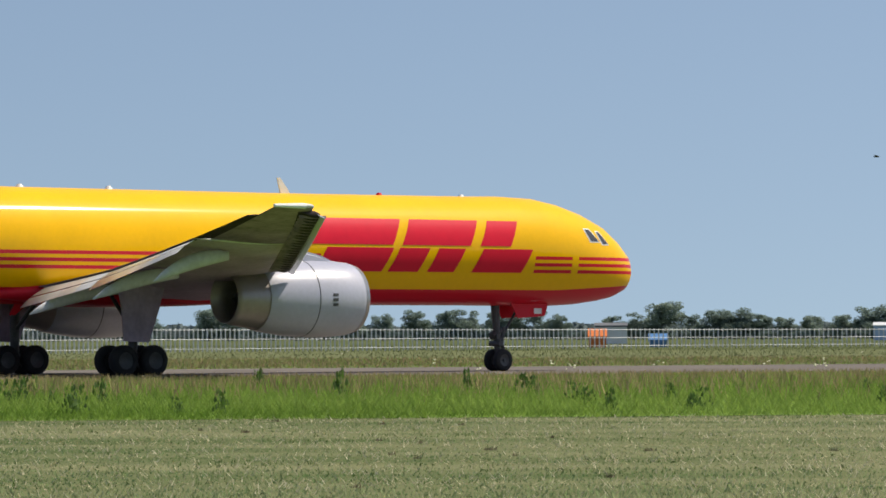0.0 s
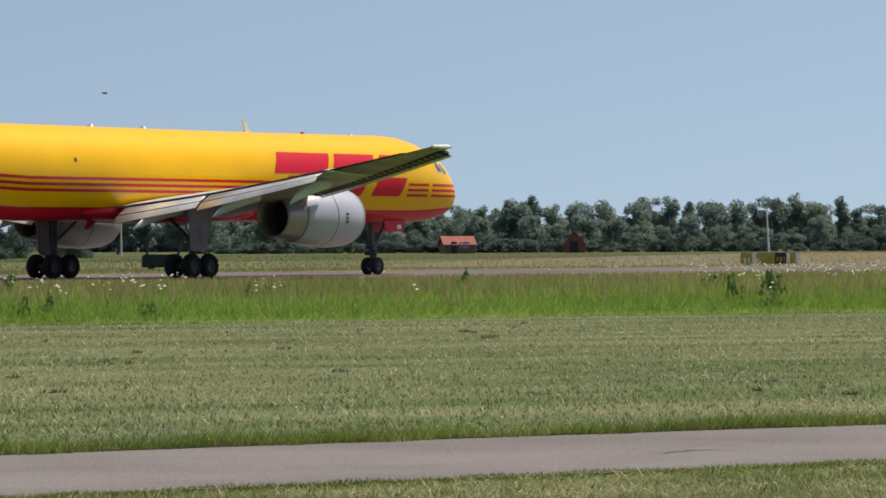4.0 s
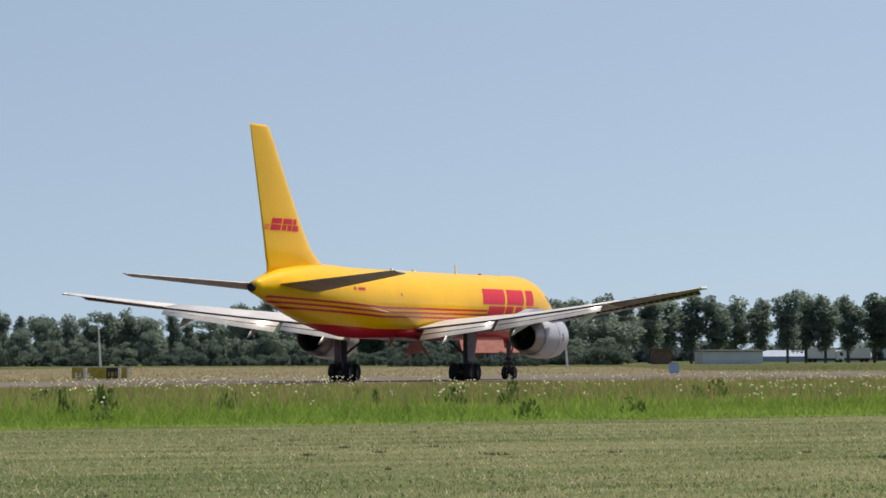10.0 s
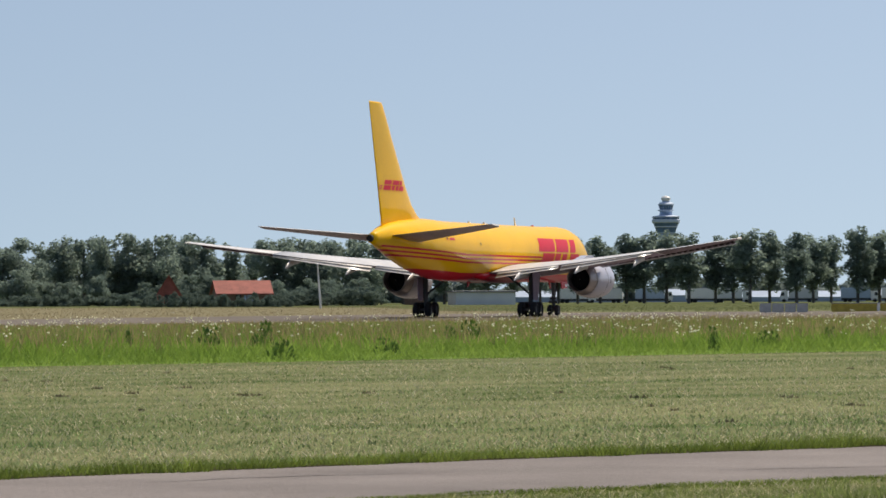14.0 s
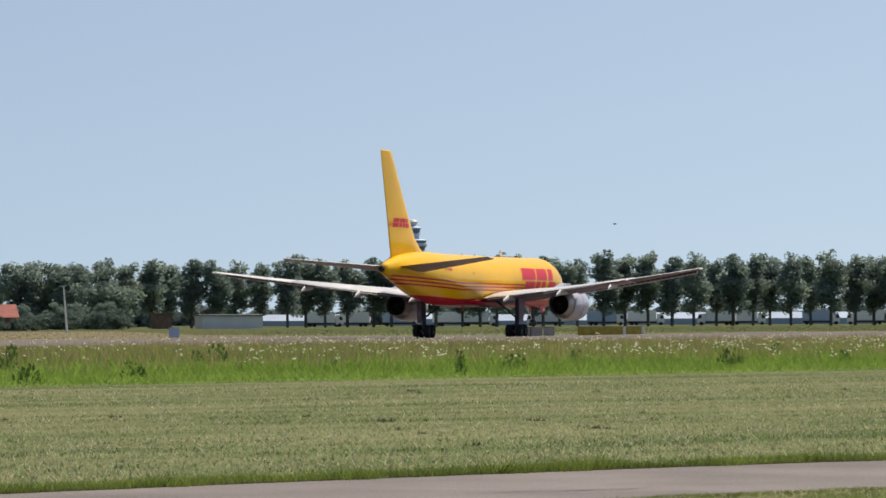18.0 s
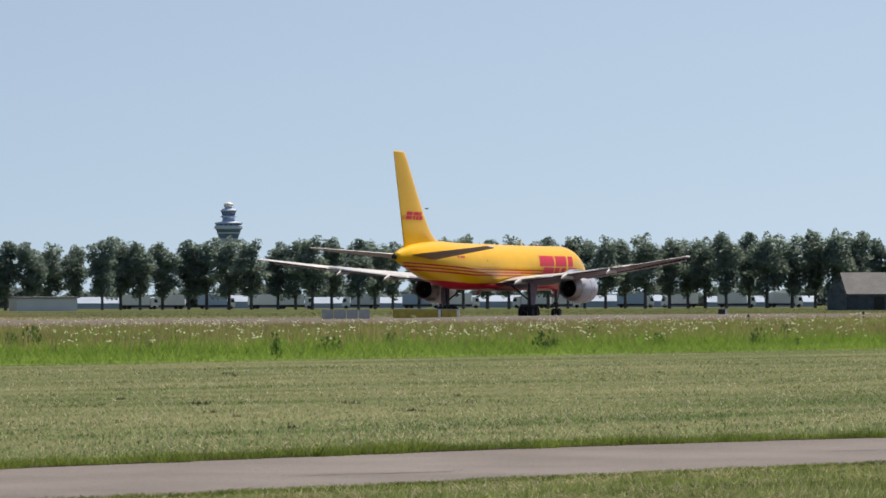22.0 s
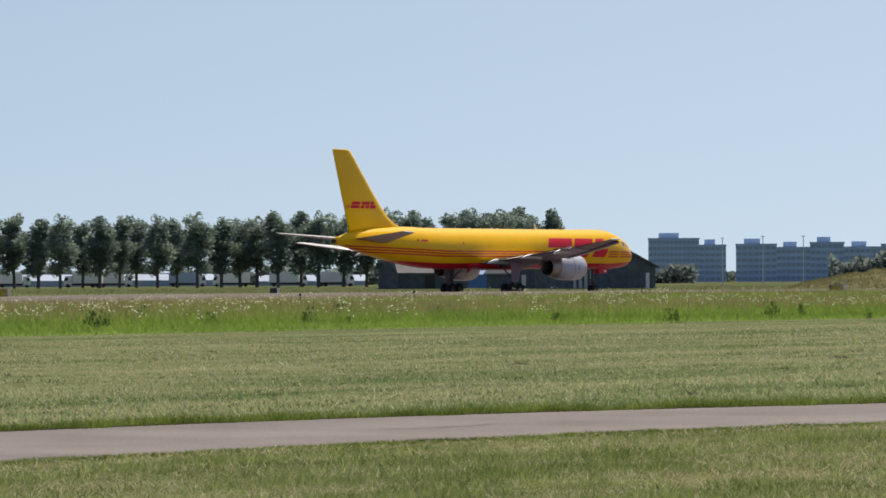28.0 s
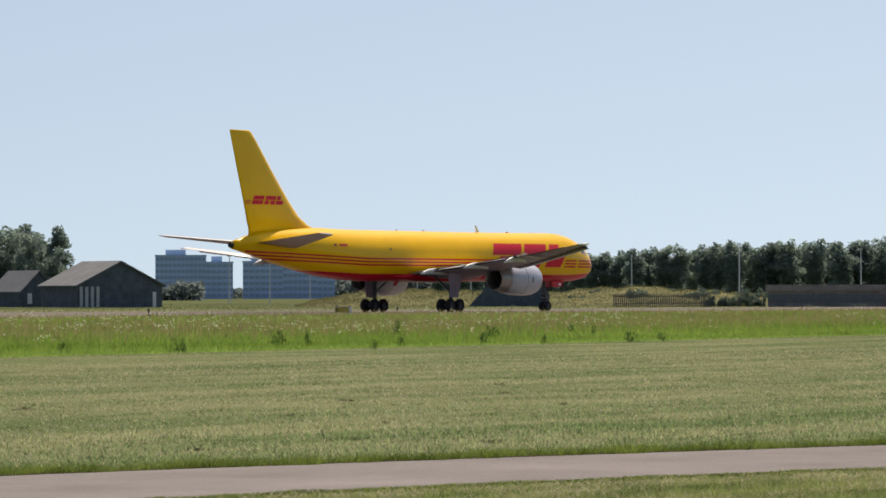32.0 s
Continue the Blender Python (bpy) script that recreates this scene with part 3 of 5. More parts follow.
def dock(seed):
    r = random.Random(seed)
    verts, faces = [], []
    stalks = [(r.uniform(-0.3, 0.3), r.uniform(-0.2, 0.2), r.uniform(0.45, 0.95)) for _ in range(5)]
    for i in range(75):
        sx, sy, top = stalks[i % 5]
        z = top * r.random() ** 0.8
        a, d = r.random() * math.tau, 0.20 * (1.15 - z / top) + 0.03
        x, y, s, t = sx + math.cos(a) * d, sy + math.sin(a) * d * 0.7, 0.05 + 0.08 * r.random(), r.random() * math.tau
        b = len(verts)
        verts += [(x, y, z - s * 0.6), (x + s * 0.5 * math.cos(t), y + s * 0.5 * math.sin(t), z), (x + 0.05 * math.cos(a), y, z + s * 1.2), (x - s * 0.5 * math.cos(t), y - s * 0.5 * math.sin(t), z)]
        faces += [(b, b + 1, b + 2), (b, b + 2, b + 3)]
    return mesh_of("foliage", verts, faces, M_WEED)


docks = [dock(i) for i in range(4)]
dock_stem = bpy.data.meshes.new("stem")
bm = rod((0, 0, 0), (0.02, 0, 0.5), 0.015, 0.006, 6)
bm.to_mesh(dock_stem)
bm.free()
dock_stem.materials.append(M_WEED)
r = random.Random(5)
seen = [(-1.57, 0.96), (12.93, 0.70), (23.7, 0.85), (26.16, 0.79), (24.3, 0.84), (19.7, 0.6), (52.9, 0.45), (29.6, 0.72), (30.4, 0.62), (33.4, 0.62), (9.0, 0.8)]
spots = [(a, 1.265 / math.tan(radians(e))) for a, e in seen] + [(r.uniform(-7, 58), None) for _ in range(70)]
for i, (a, d) in enumerate(spots):
    if d is None:
        k = mown_far(80 * math.sin(radians(a))) / math.cos(radians(a)) + 2 + r.random() ** 1.5 * 45
        d = k
    p = at(a, d)
    s = r.uniform(0.3, 0.62) if i > 10 else r.uniform(0.6, 0.8)
    ob = put("dock_weed", None, None, "", pose(p.x, p.y, float(ground_z(p.x, p.y)), 0, 0, r.uniform(0, 360)) @ Matrix.Diagonal((s * r.uniform(0.9, 1.5), s, s * r.uniform(0.9, 1.25), 1)))
    put("stem", dock_stem, ob)
    put("crown", docks[i % 4], ob)
    tagged(ob, "dark green leafy dock weed in tall grass", "weed", "weeds in the tall grass")

# mown clods and cut tufts on the field
marks = [(13.6, 2.17), (19.74, 1.29), (29.15, 1.33), (38.17, 1.50), (39.11, 1.62), (30.1, 1.45), (35.9, 1.5), (27.3, 1.45)]
vs, fs = [], []
q = random.Random(40)
for i, (a, e) in enumerate(marks + [(r.uniform(-4, 56), None) for _ in range(70)]):
    d = r.uniform(28, 60) / math.cos(radians(min(a, 45))) if e is None else 1.265 / math.tan(radians(e))
    p = at(a, d)
    k = r.uniform(0.12, 0.35) if e is None else r.uniform(0.35, 0.6)
    for j in range(40):
        t, w = q.random() * math.tau, q.random() ** 0.7 * 0.3 * k
        x, y, s, u = p.x + math.cos(t) * w * 0.9, p.y + math.sin(t) * w * 1.6, (0.025 + 0.04 * q.random()) * k, q.random() * math.tau
        b = len(vs)
        vs += [(x, y, 0.01), (x + s * math.cos(u), y + s * math.sin(u), 0.02), (x + 0.5 * s, y, 0.02 + 0.05 * q.random())]
        fs.append((b, b + 1, b + 2))
tagged(new("cut_grass_clods", mesh_of("cut_grass_clods", vs, fs, material("dry_clod", (0.23, 0.19, 0.11), 0.95, vary=0.3, island=0.4))), "brown clods of cut grass on mown turf", "clods", "", "stuff")

# cracks in the path
for a, e, ln in ((30.76, 2.676, 2.6), (38.6, 2.55, 1.8), (46.0, 2.2, 2.2), (23.0, 3.1, 0.7)):
    p = at(a, 1.265 / math.tan(radians(e)))
    vs = []
    k = 14
    for i in range(k):
        u = i / (k - 1)
        w = 0.02 * math.sin(u * math.pi) + 0.003
        yy = 0.12 * math.sin(u * 5 + a) + 0.03 * math.sin(u * 23)
        vs += [((u - 0.5) * ln, yy - w, 0), ((u - 0.5) * ln, yy + w, 0)]
    fs = [(2 * i, 2 * i + 2, 2 * i + 3, 2 * i + 1) for i in range(k - 1)]
    ob = put("path_crack", mesh_of("path_crack", vs, fs, M_CRACK), path, "dark tarred crack in the path", pose(p.x, p.y, 0.016, 0, 0, 2))

# ---- the aircraft: x forward from the main gear, y to its left, z up ----
HULL = [  # x, centre height, half width, half height
    (24.42, 3.60, 0.05, 0.05), (24.33, 3.62, 0.42, 0.44), (24.05, 3.68, 0.74, 0.78), (23.5, 3.80, 1.06, 1.12), (22.8, 3.97, 1.32, 1.42),
    (21.8, 4.12, 1.53, 1.69), (20.8, 4.24, 1.68, 1.86), (19.6, 4.33, 1.79, 1.97), (18.2, 4.36, 1.86, 1.99), (16.5, 4.35, 1.88, 1.97),
    (8, 4.33, 1.88, 1.95), (0, 4.33, 1.88, 1.95), (-7, 4.33, 1.88, 1.95), (-9.5, 4.39, 1.85, 1.91), (-12, 4.56, 1.74, 1.82), (-14.5, 4.72, 1.52, 1.60),
    (-17, 4.89, 1.20, 1.30), (-19, 5.01, 0.88, 0.98), (-20.5, 5.02, 0.60, 0.68), (-21.6, 5.0, 0.36, 0.42), (-22.25, 4.98, 0.24, 0.28)]


def hull_at(x):
    for (xa, za, wa, ha), (xb, zb, wb, hb) in zip(HULL, HULL[1:]):
        if xb <= x <= xa:
            u = (xa - x) / (xa - xb)
            return za + (zb - za) * u, wa + (wb - wa) * u, ha + (hb - ha) * u
    return HULL[-1][1:]


def skin(x, z, side=-1, off=0.012):
    """A point on the hull's side at that length and height."""
    c, w, h = hull_at(x)
    v = max(-0.999, min(0.999, (z - c) / h))
    return (x, side * (w * math.sqrt(1 - v * v) + off), z)


plane = thing("cargo_aircraft", "yellow twin-engine cargo jet with red belly and stripes taxiing", "aircraft")


def smooth_hull():
    rings, uvs, k = [], [], 40
    xs = []
    for (xa, *_), (xb, *_) in zip(HULL, HULL[1:]):
        n = max(1, int(abs(xa - xb) / 0.9))
        xs += [xa + (xb - xa) * i / n for i in range(n)]
    xs.append(HULL[-1][0])
    for x in xs:
        c, w, h = hull_at(x)
        ring = []
        for i in range(k):
            a = math.tau * i / k
            ring.append((x, w * math.cos(a), c + h * math.sin(a)))
            uvs.append((x, c + h * math.sin(a)))
        rings.append(ring)
    v, f = loft(rings)
    return mesh_of("fuselage", v, f, M_HULL, True, uvs)


put("fuselage", smooth_hull(), plane, "glossy yellow hull with red belly and pinstripes")


def decal(name, outline, mat, side, label="", cols=10):
    """A painted shape that hugs the hull; outline: bottom and top edges as (x0, z0), (x1, z0), (x1, z1), (x0, z1) slanted."""
    (ax, az), (bx, bz), (cx, cz), (dx, dz) = outline
    verts, faces = [], []
    rows = 6
    for i in range(rows + 1):
        u = i / rows
        for j in range(cols + 1):
            w = j / cols
            x = (ax + (bx - ax) * w) * (1 - u) + (dx + (cx - dx) * w) * u
            z = (az + (bz - az) * w) * (1 - u) + (dz + (cz - dz) * w) * u
            verts.append(skin(x, z, side))
    for i in range(rows):
        for j in range(cols):
            a = i * (cols + 1) + j
            faces.append((a, a + 1, a + cols + 2, a + cols + 1))
    return put(name, mesh_of(name, verts, faces, mat, True), plane, label)


def slab(x0, x1, z0, z1, lean=0.55):
    return [(x0 + z0 * lean, z0), (x1 + z0 * lean, z0), (x1 + z1 * lean, z1), (x0 + z1 * lean, z1)]


for side in (-1, 1):
    up0, up1, lo0, lo1 = 4.48, 5.40, 3.54, 4.38
    blocks = [(6.1, 10.0, up0, up1), (10.4, 13.45, up0, up1), (13.9, 15.3, up0, up1), (7.2, 10.1, lo0, lo1), (10.37, 11.7, lo0, lo1), (12.1, 13.3, lo0, lo1), (14.1, 16.4, lo0, lo1)]
    for x0, x1, z0, z1 in blocks:
        x0, x1 = x0 - 0.35, x1 - 0.35
        decal("red_mark", slab(x0, x1, z0, z1), M_MARK, side, "slanted red painted block")
    # registration beside a small flag, as bars
    for x0, x1, z0, z1, mt in ((-12.1, -11.8, 5.08, 5.16, M_BLACK), (-12.1, -11.8, 5.0, 5.08, M_RED), (-11.5, -10.5, 5.0, 5.15, M_RED)):
        decal("registration_bar", slab(x0, x1, z0, z1, 0.0), mt, side, "small painted registration bar", 3)
    for x0, z0 in ((-5.3, 4.75),):
        decal("hull_vent", slab(x0, x0 + 0.16, z0, z0 + 0.16, 0.0), M_BLACK, side, "small dark hull vent", 2)
    # cockpit glazing
    for x0, x1, z0, z1 in ((21.36, 21.92, 4.72, 5.16), (22.02, 22.48, 4.63, 5.08)):
        decal("cockpit_surround", [(x0 + 0.06, z0 - 0.04), (x1 + 0.05, z0 - 0.04), (x1 - 0.36, z1 + 0.04), (x0 - 0.17, z1 + 0.04)], M_WHITE, side, "white cockpit window surround", 5)
        ob = decal("cockpit_window", [(x0 + 0.11, z0), (x1, z0), (x1 - 0.40, z1), (x0 - 0.10, z1)], M_GLASS, side, "dark cockpit window pane", 5)
        ob.location.y = side * 0.012

# roof aerials and lights
put("aerial", mesh_of("aerial", *prism([(8.62, 6.22), (9.05, 6.22), (8.60, 6.82), (8.46, 6.82)], -0.03, 0.03), M_WHITE), plane, "white blade aerial")
for x in (12.9, 1.5, -2.0, 16.6):
    part("roof_light", merge(rod((x, 0, 6.24), (x, 0, 6.38), 0.16, 0.07, 12)), M_RED if x == 12.9 else M_WHITE, plane)
put("belly_aerial", mesh_of("belly_aerial", *prism([(-2.2, 2.38), (-1.7, 2.38), (-2.2, 2.02), (-2.4, 2.02)], -0.03, 0.03), M_RED), plane)
part("tail_cone_exhaust", rod((-22.45, 0, 4.98), (-22.2, 0, 4.98), 0.2, 0.24, 16), M_EXHAUST, plane, "black tail cone exhaust")


def aerofoil(le, te, y, z, thick, twist=0.0, k=9):
    """A closed wing section ring at span y from leading edge x to trailing edge x."""
    up, lo = [], []
    c = le - te
    for i in range(k):
        u = 0.5 - 0.5 * math.cos(math.pi * i / (k - 1))
        t = thick * c * (2.97 * math.sqrt(u) - 1.26 * u - 3.52 * u * u + 2.84 * u ** 3 - 1.02 * u ** 4) * 0.5
        x = le - u * c
        tilt = (u - 0.3) * c * -math.tan(radians(twist))
        up.append((x, y, z + t * 1.1 + tilt))
        lo.append((x, y, z - t * 0.8 + tilt))
    return up + lo[-2:0:-1]


def wing_edge(s):
    """Leading edge, trailing edge and height at span s."""
    le = 6.6 - (s - 1.9) * (10.3 / 17.1)
    te = -2.3 - 0.06 * (s - 1.9) if s < 6.4 else -2.57 - (s - 6.4) * (2.75 / 12.6)
    u = (s - 1.9) / 17.1
    return le, te, 2.98 + 1.62 * u + 0.46 * u * u


def span_skin(name, stations, mat, label, parent, sgn, fn):
    v, f = loft([fn(s, sgn) for s in stations])
    if sgn > 0:
        f = [tuple(reversed(q)) for q in f]
    me = mesh_of(name, v, f, mat, True)
    # Down-facing skin gets the second paint, which has its shade in it.
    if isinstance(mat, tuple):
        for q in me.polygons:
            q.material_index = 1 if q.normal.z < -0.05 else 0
    return put(name, me, parent, label)


def main_section(s, sgn):
    le, te, z = wing_edge(s)
    cut = te + 0.01 * (le - te)
    return aerofoil(le, cut, sgn * s, z, 0.125 if s < 6 else 0.11)


def outer_section(s, sgn):
    le, te, z = wing_edge(s)
    return aerofoil(le, te + 0.18 * (le - te), sgn * s, z, 0.11)


def flap_section(drop, chord, low, back):
    """A flap hung below the trailing edge: its lengths are shares of the wing's chord."""
    def fn(s, sgn):
        le, te, z = wing_edge(s)
        c = le - te
        x0 = te + 0.15 - back * c
        return aerofoil(x0, x0 - chord * c, sgn * s, z - low * c, 0.13, drop)
    return fn


def aileron_section(s, sgn):
    le, te, z = wing_edge(s)
    x0 = te + 0.2 * (le - te)
    return aerofoil(x0, te, sgn * s, z, 0.08, 2)


INNER, OUTER = [2.1, 3.6, 5.0, 6.35], [6.6, 8.6, 11.0, 13.1]
FLAPS, FAIRINGS = [], []  # parts that draw in while the aircraft taxis
for sgn in (-1, 1):
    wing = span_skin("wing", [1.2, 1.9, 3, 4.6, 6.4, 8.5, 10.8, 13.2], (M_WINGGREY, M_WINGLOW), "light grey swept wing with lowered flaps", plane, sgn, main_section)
    span_skin("outer_wing", [13.2, 15.5, 17.6, 18.6, 18.95], (M_WINGGREY, M_WINGOUT), "patchy grey outer wing panel with underside shade in its paint", wing, sgn, outer_section)
    for nm, st, drop, chord, low, back in (("inner_flap", INNER, 25, 0.08, 0.02, 0.0), ("inner_aft_flap", INNER, 40, 0.045, 0.062, 0.083), ("outer_flap", OUTER, 24, 0.10, 0.024, 0.0), ("outer_aft_flap", OUTER, 40, 0.062, 0.076, 0.104)):
        ob = span_skin(nm, st, M_FLAP, "lowered pale grey " + nm.replace("_", " "), wing, sgn, flap_section(drop, chord, low, back))
        FLAPS.append((ob, st, sgn, drop, chord, low, back))
    # The aileron's shade is put into its dark paint.
    span_skin("aileron", [13.3, 15.5, 17.4], M_WINGDARK, "aileron with its shade in dark paint", wing, sgn, aileron_section)

    # Dark solid strips stand in for shade in the flap gaps.
    def cove_strip(s, sg):
        le, te, z = wing_edge(s)
        c = le - te
        return aerofoil(te + 0.07 * c, te + 0.004 * c, sg * s, z - 0.006 * c, 0.16, 4)

    def flap_slot(s, sg):
        le, te, z = wing_edge(s)
        c = le - te
        x0 = te + 0.15 - (0.068 if s < 6.5 else 0.086) * c
        return aerofoil(x0, x0 - 0.022 * c, sg * s, z - (0.053 if s < 6.5 else 0.066) * c, 0.2, 32)
    for st in (INNER, OUTER):
        span_skin("flap_cove", st, M_WINGDARK, "dark strip for the shade in the flap cove", wing, sgn, cove_strip)
        ob = span_skin("flap_slot", st, M_WINGDARK, "dark strip for the shade between two flaps", wing, sgn, flap_slot)
        FLAPS.append((ob, st, sgn, 32, 0.03, 0.06, 0.08))

    def slat_section(s, sg):
        le, te, z = wing_edge(s)
        w = 0.45 + 0.17 * (19 - s) / 17
        return aerofoil(le + w, le + 0.15, sg * s, z - 0.22, 0.22, -24)

    # A dark strip is added where the slat's recess lies in shade.
    def cove_section(s, sg):
        le, te, z = wing_edge(s)
        return aerofoil(le + 0.30, le - 0.62, sg * s, z - 0.13, 0.20, -9)
    for nm, st in (("inner", [2.6, 4.0, 5.4]), ("outer", [7.6, 11, 14.5, 18.4])):
        span_skin(nm + "_slat", st, M_COWL, "drooped pale leading edge slat", wing, sgn, slat_section)
        span_skin(nm + "_slat_cove", st, M_WINGDARK, "dark strip for the shade behind the slat", wing, sgn, cove_section)
        k = int((st[-1] - st[0]) / 0.45)
        for i in range(k):
            s = st[0] + 0.2 + (st[-1] - st[0] - 0.4) * i / (k - 1)
            le, te, z = wing_edge(s)
            part("slat_rib", box(le - 0.45, le + 0.5, sgn * s - 0.025, sgn * s + 0.025, z - 0.22, z - 0.13), M_WINGOUT, wing)
    # flap track fairings
    for s, ln in ((3.7, 3.1), (7.9, 2.9), (12.0, 2.5)):
        le, te, z = wing_edge(s)
        rings = []
        for i in range(9):
            u = i / 8
            r = 0.16 * math.sin(math.pi * min(1, 0.12 + 0.88 * u)) ** 0.7 + 0.012
            cx, cz = te + 1.9 - u * ln * 1.1, z - 0.34 - 0.80 * u * u
            rings.append([(cx, sgn * s + r * 0.7 * math.cos(a), cz + 1.5 * r * math.sin(a)) for a in [math.tau * j / 10 for j in range(10)]])
        v, f = loft(rings)
        ob = put("flap_fairing", mesh_of("flap_fairing", v, f, M_WINGGREY, True), wing, "pale pointed flap track fairing")
        FAIRINGS.append((ob, Vector((te + 1.9, sgn * s, z - 0.34)), ln))
    # wing root fairing
    rings = []
    for i in range(15):
        u = i / 14
        r = math.sin(math.pi * (0.04 + 0.92 * u)) ** 0.6
        rings.append([(7.6 - 11.4 * u, sgn * (1.0 + 0.82 * r * math.cos(a)), 2.74 + 0.46 * r * math.sin(a)) for a in [math.tau * j / 14 for j in range(14)]])
    v, f = loft(rings)
    put("wing_root_fairing", mesh_of("wing_root_fairing", v, f, M_RED, True), plane, "red wing root fairing")
    # tip light
    le, te, z = wing_edge(18.95)
    part("tip_light", rod((le - 0.35, sgn * 18.98, z), (te + 0.2, sgn * 18.98, z), 0.09, 0.05, 8), M_WHITE, wing)

    # engine
    prof = [(6.80, 1.00), (6.85, 1.07), (6.78, 1.13), (6.5, 1.21), (5.9, 1.265), (5.0, 1.275), (4.2, 1.235), (3.3, 1.12), (2.95, 1.055), (2.9, 1.04)]
    tail = [(2.95, 1.02), (2.6, 0.96), (1.95, 0.85), (1.75, 0.81), (1.75, 0.775), (2.4, 0.785), (3.0, 0.78)]
    ey, ez, seg = sgn * 6.5, 2.52, 36

    def turned(name, pr, mat, label, parent):
        rings = [[(x, ey + r * math.cos(a), ez + r * math.sin(a)) for a in [math.tau * j / seg for j in range(seg)]] for x, r in pr]
        v, f = loft(rings, True, (False, False))
        return put(name, mesh_of(name, v, f, mat, True), parent, label)
    eng = turned("engine_cowl", prof, M_COWL, "pale grey engine cowl", plane)
    turned("intake_lip", [(6.55, 0.94), (6.75, 0.97), (6.875, 1.04), (6.82, 1.12), (6.66, 1.175)], M_METAL, "bare metal intake lip", eng)
    turned("intake_duct", [(6.67, 0.96), (6.0, 0.93), (5.6, 0.92), (5.6, 0.02)], M_STEEL, "dark intake duct", eng)
    turned("exhaust_nozzle", tail, M_NOZZLE, "heat-tinted metal exhaust nozzle", eng)
    turned("exhaust_core", [(2.9, 0.785), (2.8, 0.5), (2.4, 0.3), (2.1, 0.05)], M_EXHAUST, "black exhaust core", eng)
    turned("cowl_seam", [(4.72, 1.262), (4.72, 1.268), (4.69, 1.268), (4.69, 1.26)], M_STEEL, "", eng)
    v, f = prism([(6.1, 3.70), (5.5, 3.95), (4.6, 4.14), (3.2, 4.12), (0.2, 3.7), (1.2, 3.3), (2.4, 3.2), (5.6, 3.6)], ey - 0.26, ey + 0.26)
    pb = bm_of(v, f)
    bmesh.ops.bevel(pb, geom=list(pb.edges), offset=0.1, segments=3, affect="EDGES")
    part("pylon", pb, M_COWL, eng, "pale grey engine pylon")
    # small mark on the cowl, as plain bars
    for dz in (-0.16, 0.0, 0.16):
        verts = []
        for i in range(5):
            a = radians(-2 + (dz + (i - 2) * 0.025) / 1.27 * 57.3)
            for dx in (-0.11, 0.11):
                verts.append((5.3 + dx, ey + sgn * 1.277 * math.cos(a), ez + 1.277 * math.sin(a)))
        put("cowl_mark", mesh_of("cowl_mark", verts, [(2 * i, 2 * i + 1, 2 * i + 3, 2 * i + 2) for i in range(4)], M_STEEL), eng, "small dark maker's mark bar")

    # tailplane
    def stab(s, sg):
        u = (s - 0.5) / 7.1
        return aerofoil(-15.4 - 4.6 * u, -20.0 - 1.7 * u, sg * s, 4.92 + 0.78 * u, 0.10, -4.5)
    span_skin("tailplane", [0.5, 2, 4, 6, 7.3, 7.6], (M_WINGGREY, M_TAILLOW), "grey swept tailplane with underside shade in its paint", plane, sgn, stab)

# fin
rings = []
for z, le, te in ((5.6, -11.9, -20.3), (6.25, -12.3, -20.3), (6.6, -13.3, -20.45), (7.2, -14.35, -20.6), (8.4, -15.6, -20.95), (10.5, -17.5, -21.6), (12.6, -19.3, -22.25), (13.3, -19.95, -22.45), (13.42, -20.3, -22.45)):
    r = aerofoil(le, te, 0, 0, 0.095 if z > 6.5 else 0.07)
    rings.append([(x, q, z) for x, _, q in r])
v, f = loft(rings)
fin = put("tail_fin", mesh_of("tail_fin", v, f, M_YELLOW, True), plane, "yellow swept tail fin with red mark")


def fin_skin(x, z, side):
    u = (z - 7.2) / 6.1
    le, te = -14.35 - 5.6 * u, -20.6 - 1.85 * u
    q = min(0.97, max(0.03, (le - x) / (le - te)))
    c = le - te
    t = 0.095 * c * (2.97 * math.sqrt(q) - 1.26 * q - 3.52 * q * q + 2.84 * q ** 3 - 1.02 * q ** 4) * 0.5
    return (x, side * (t * (1.1 if side > 0 else 0.8) + 0.015), z)


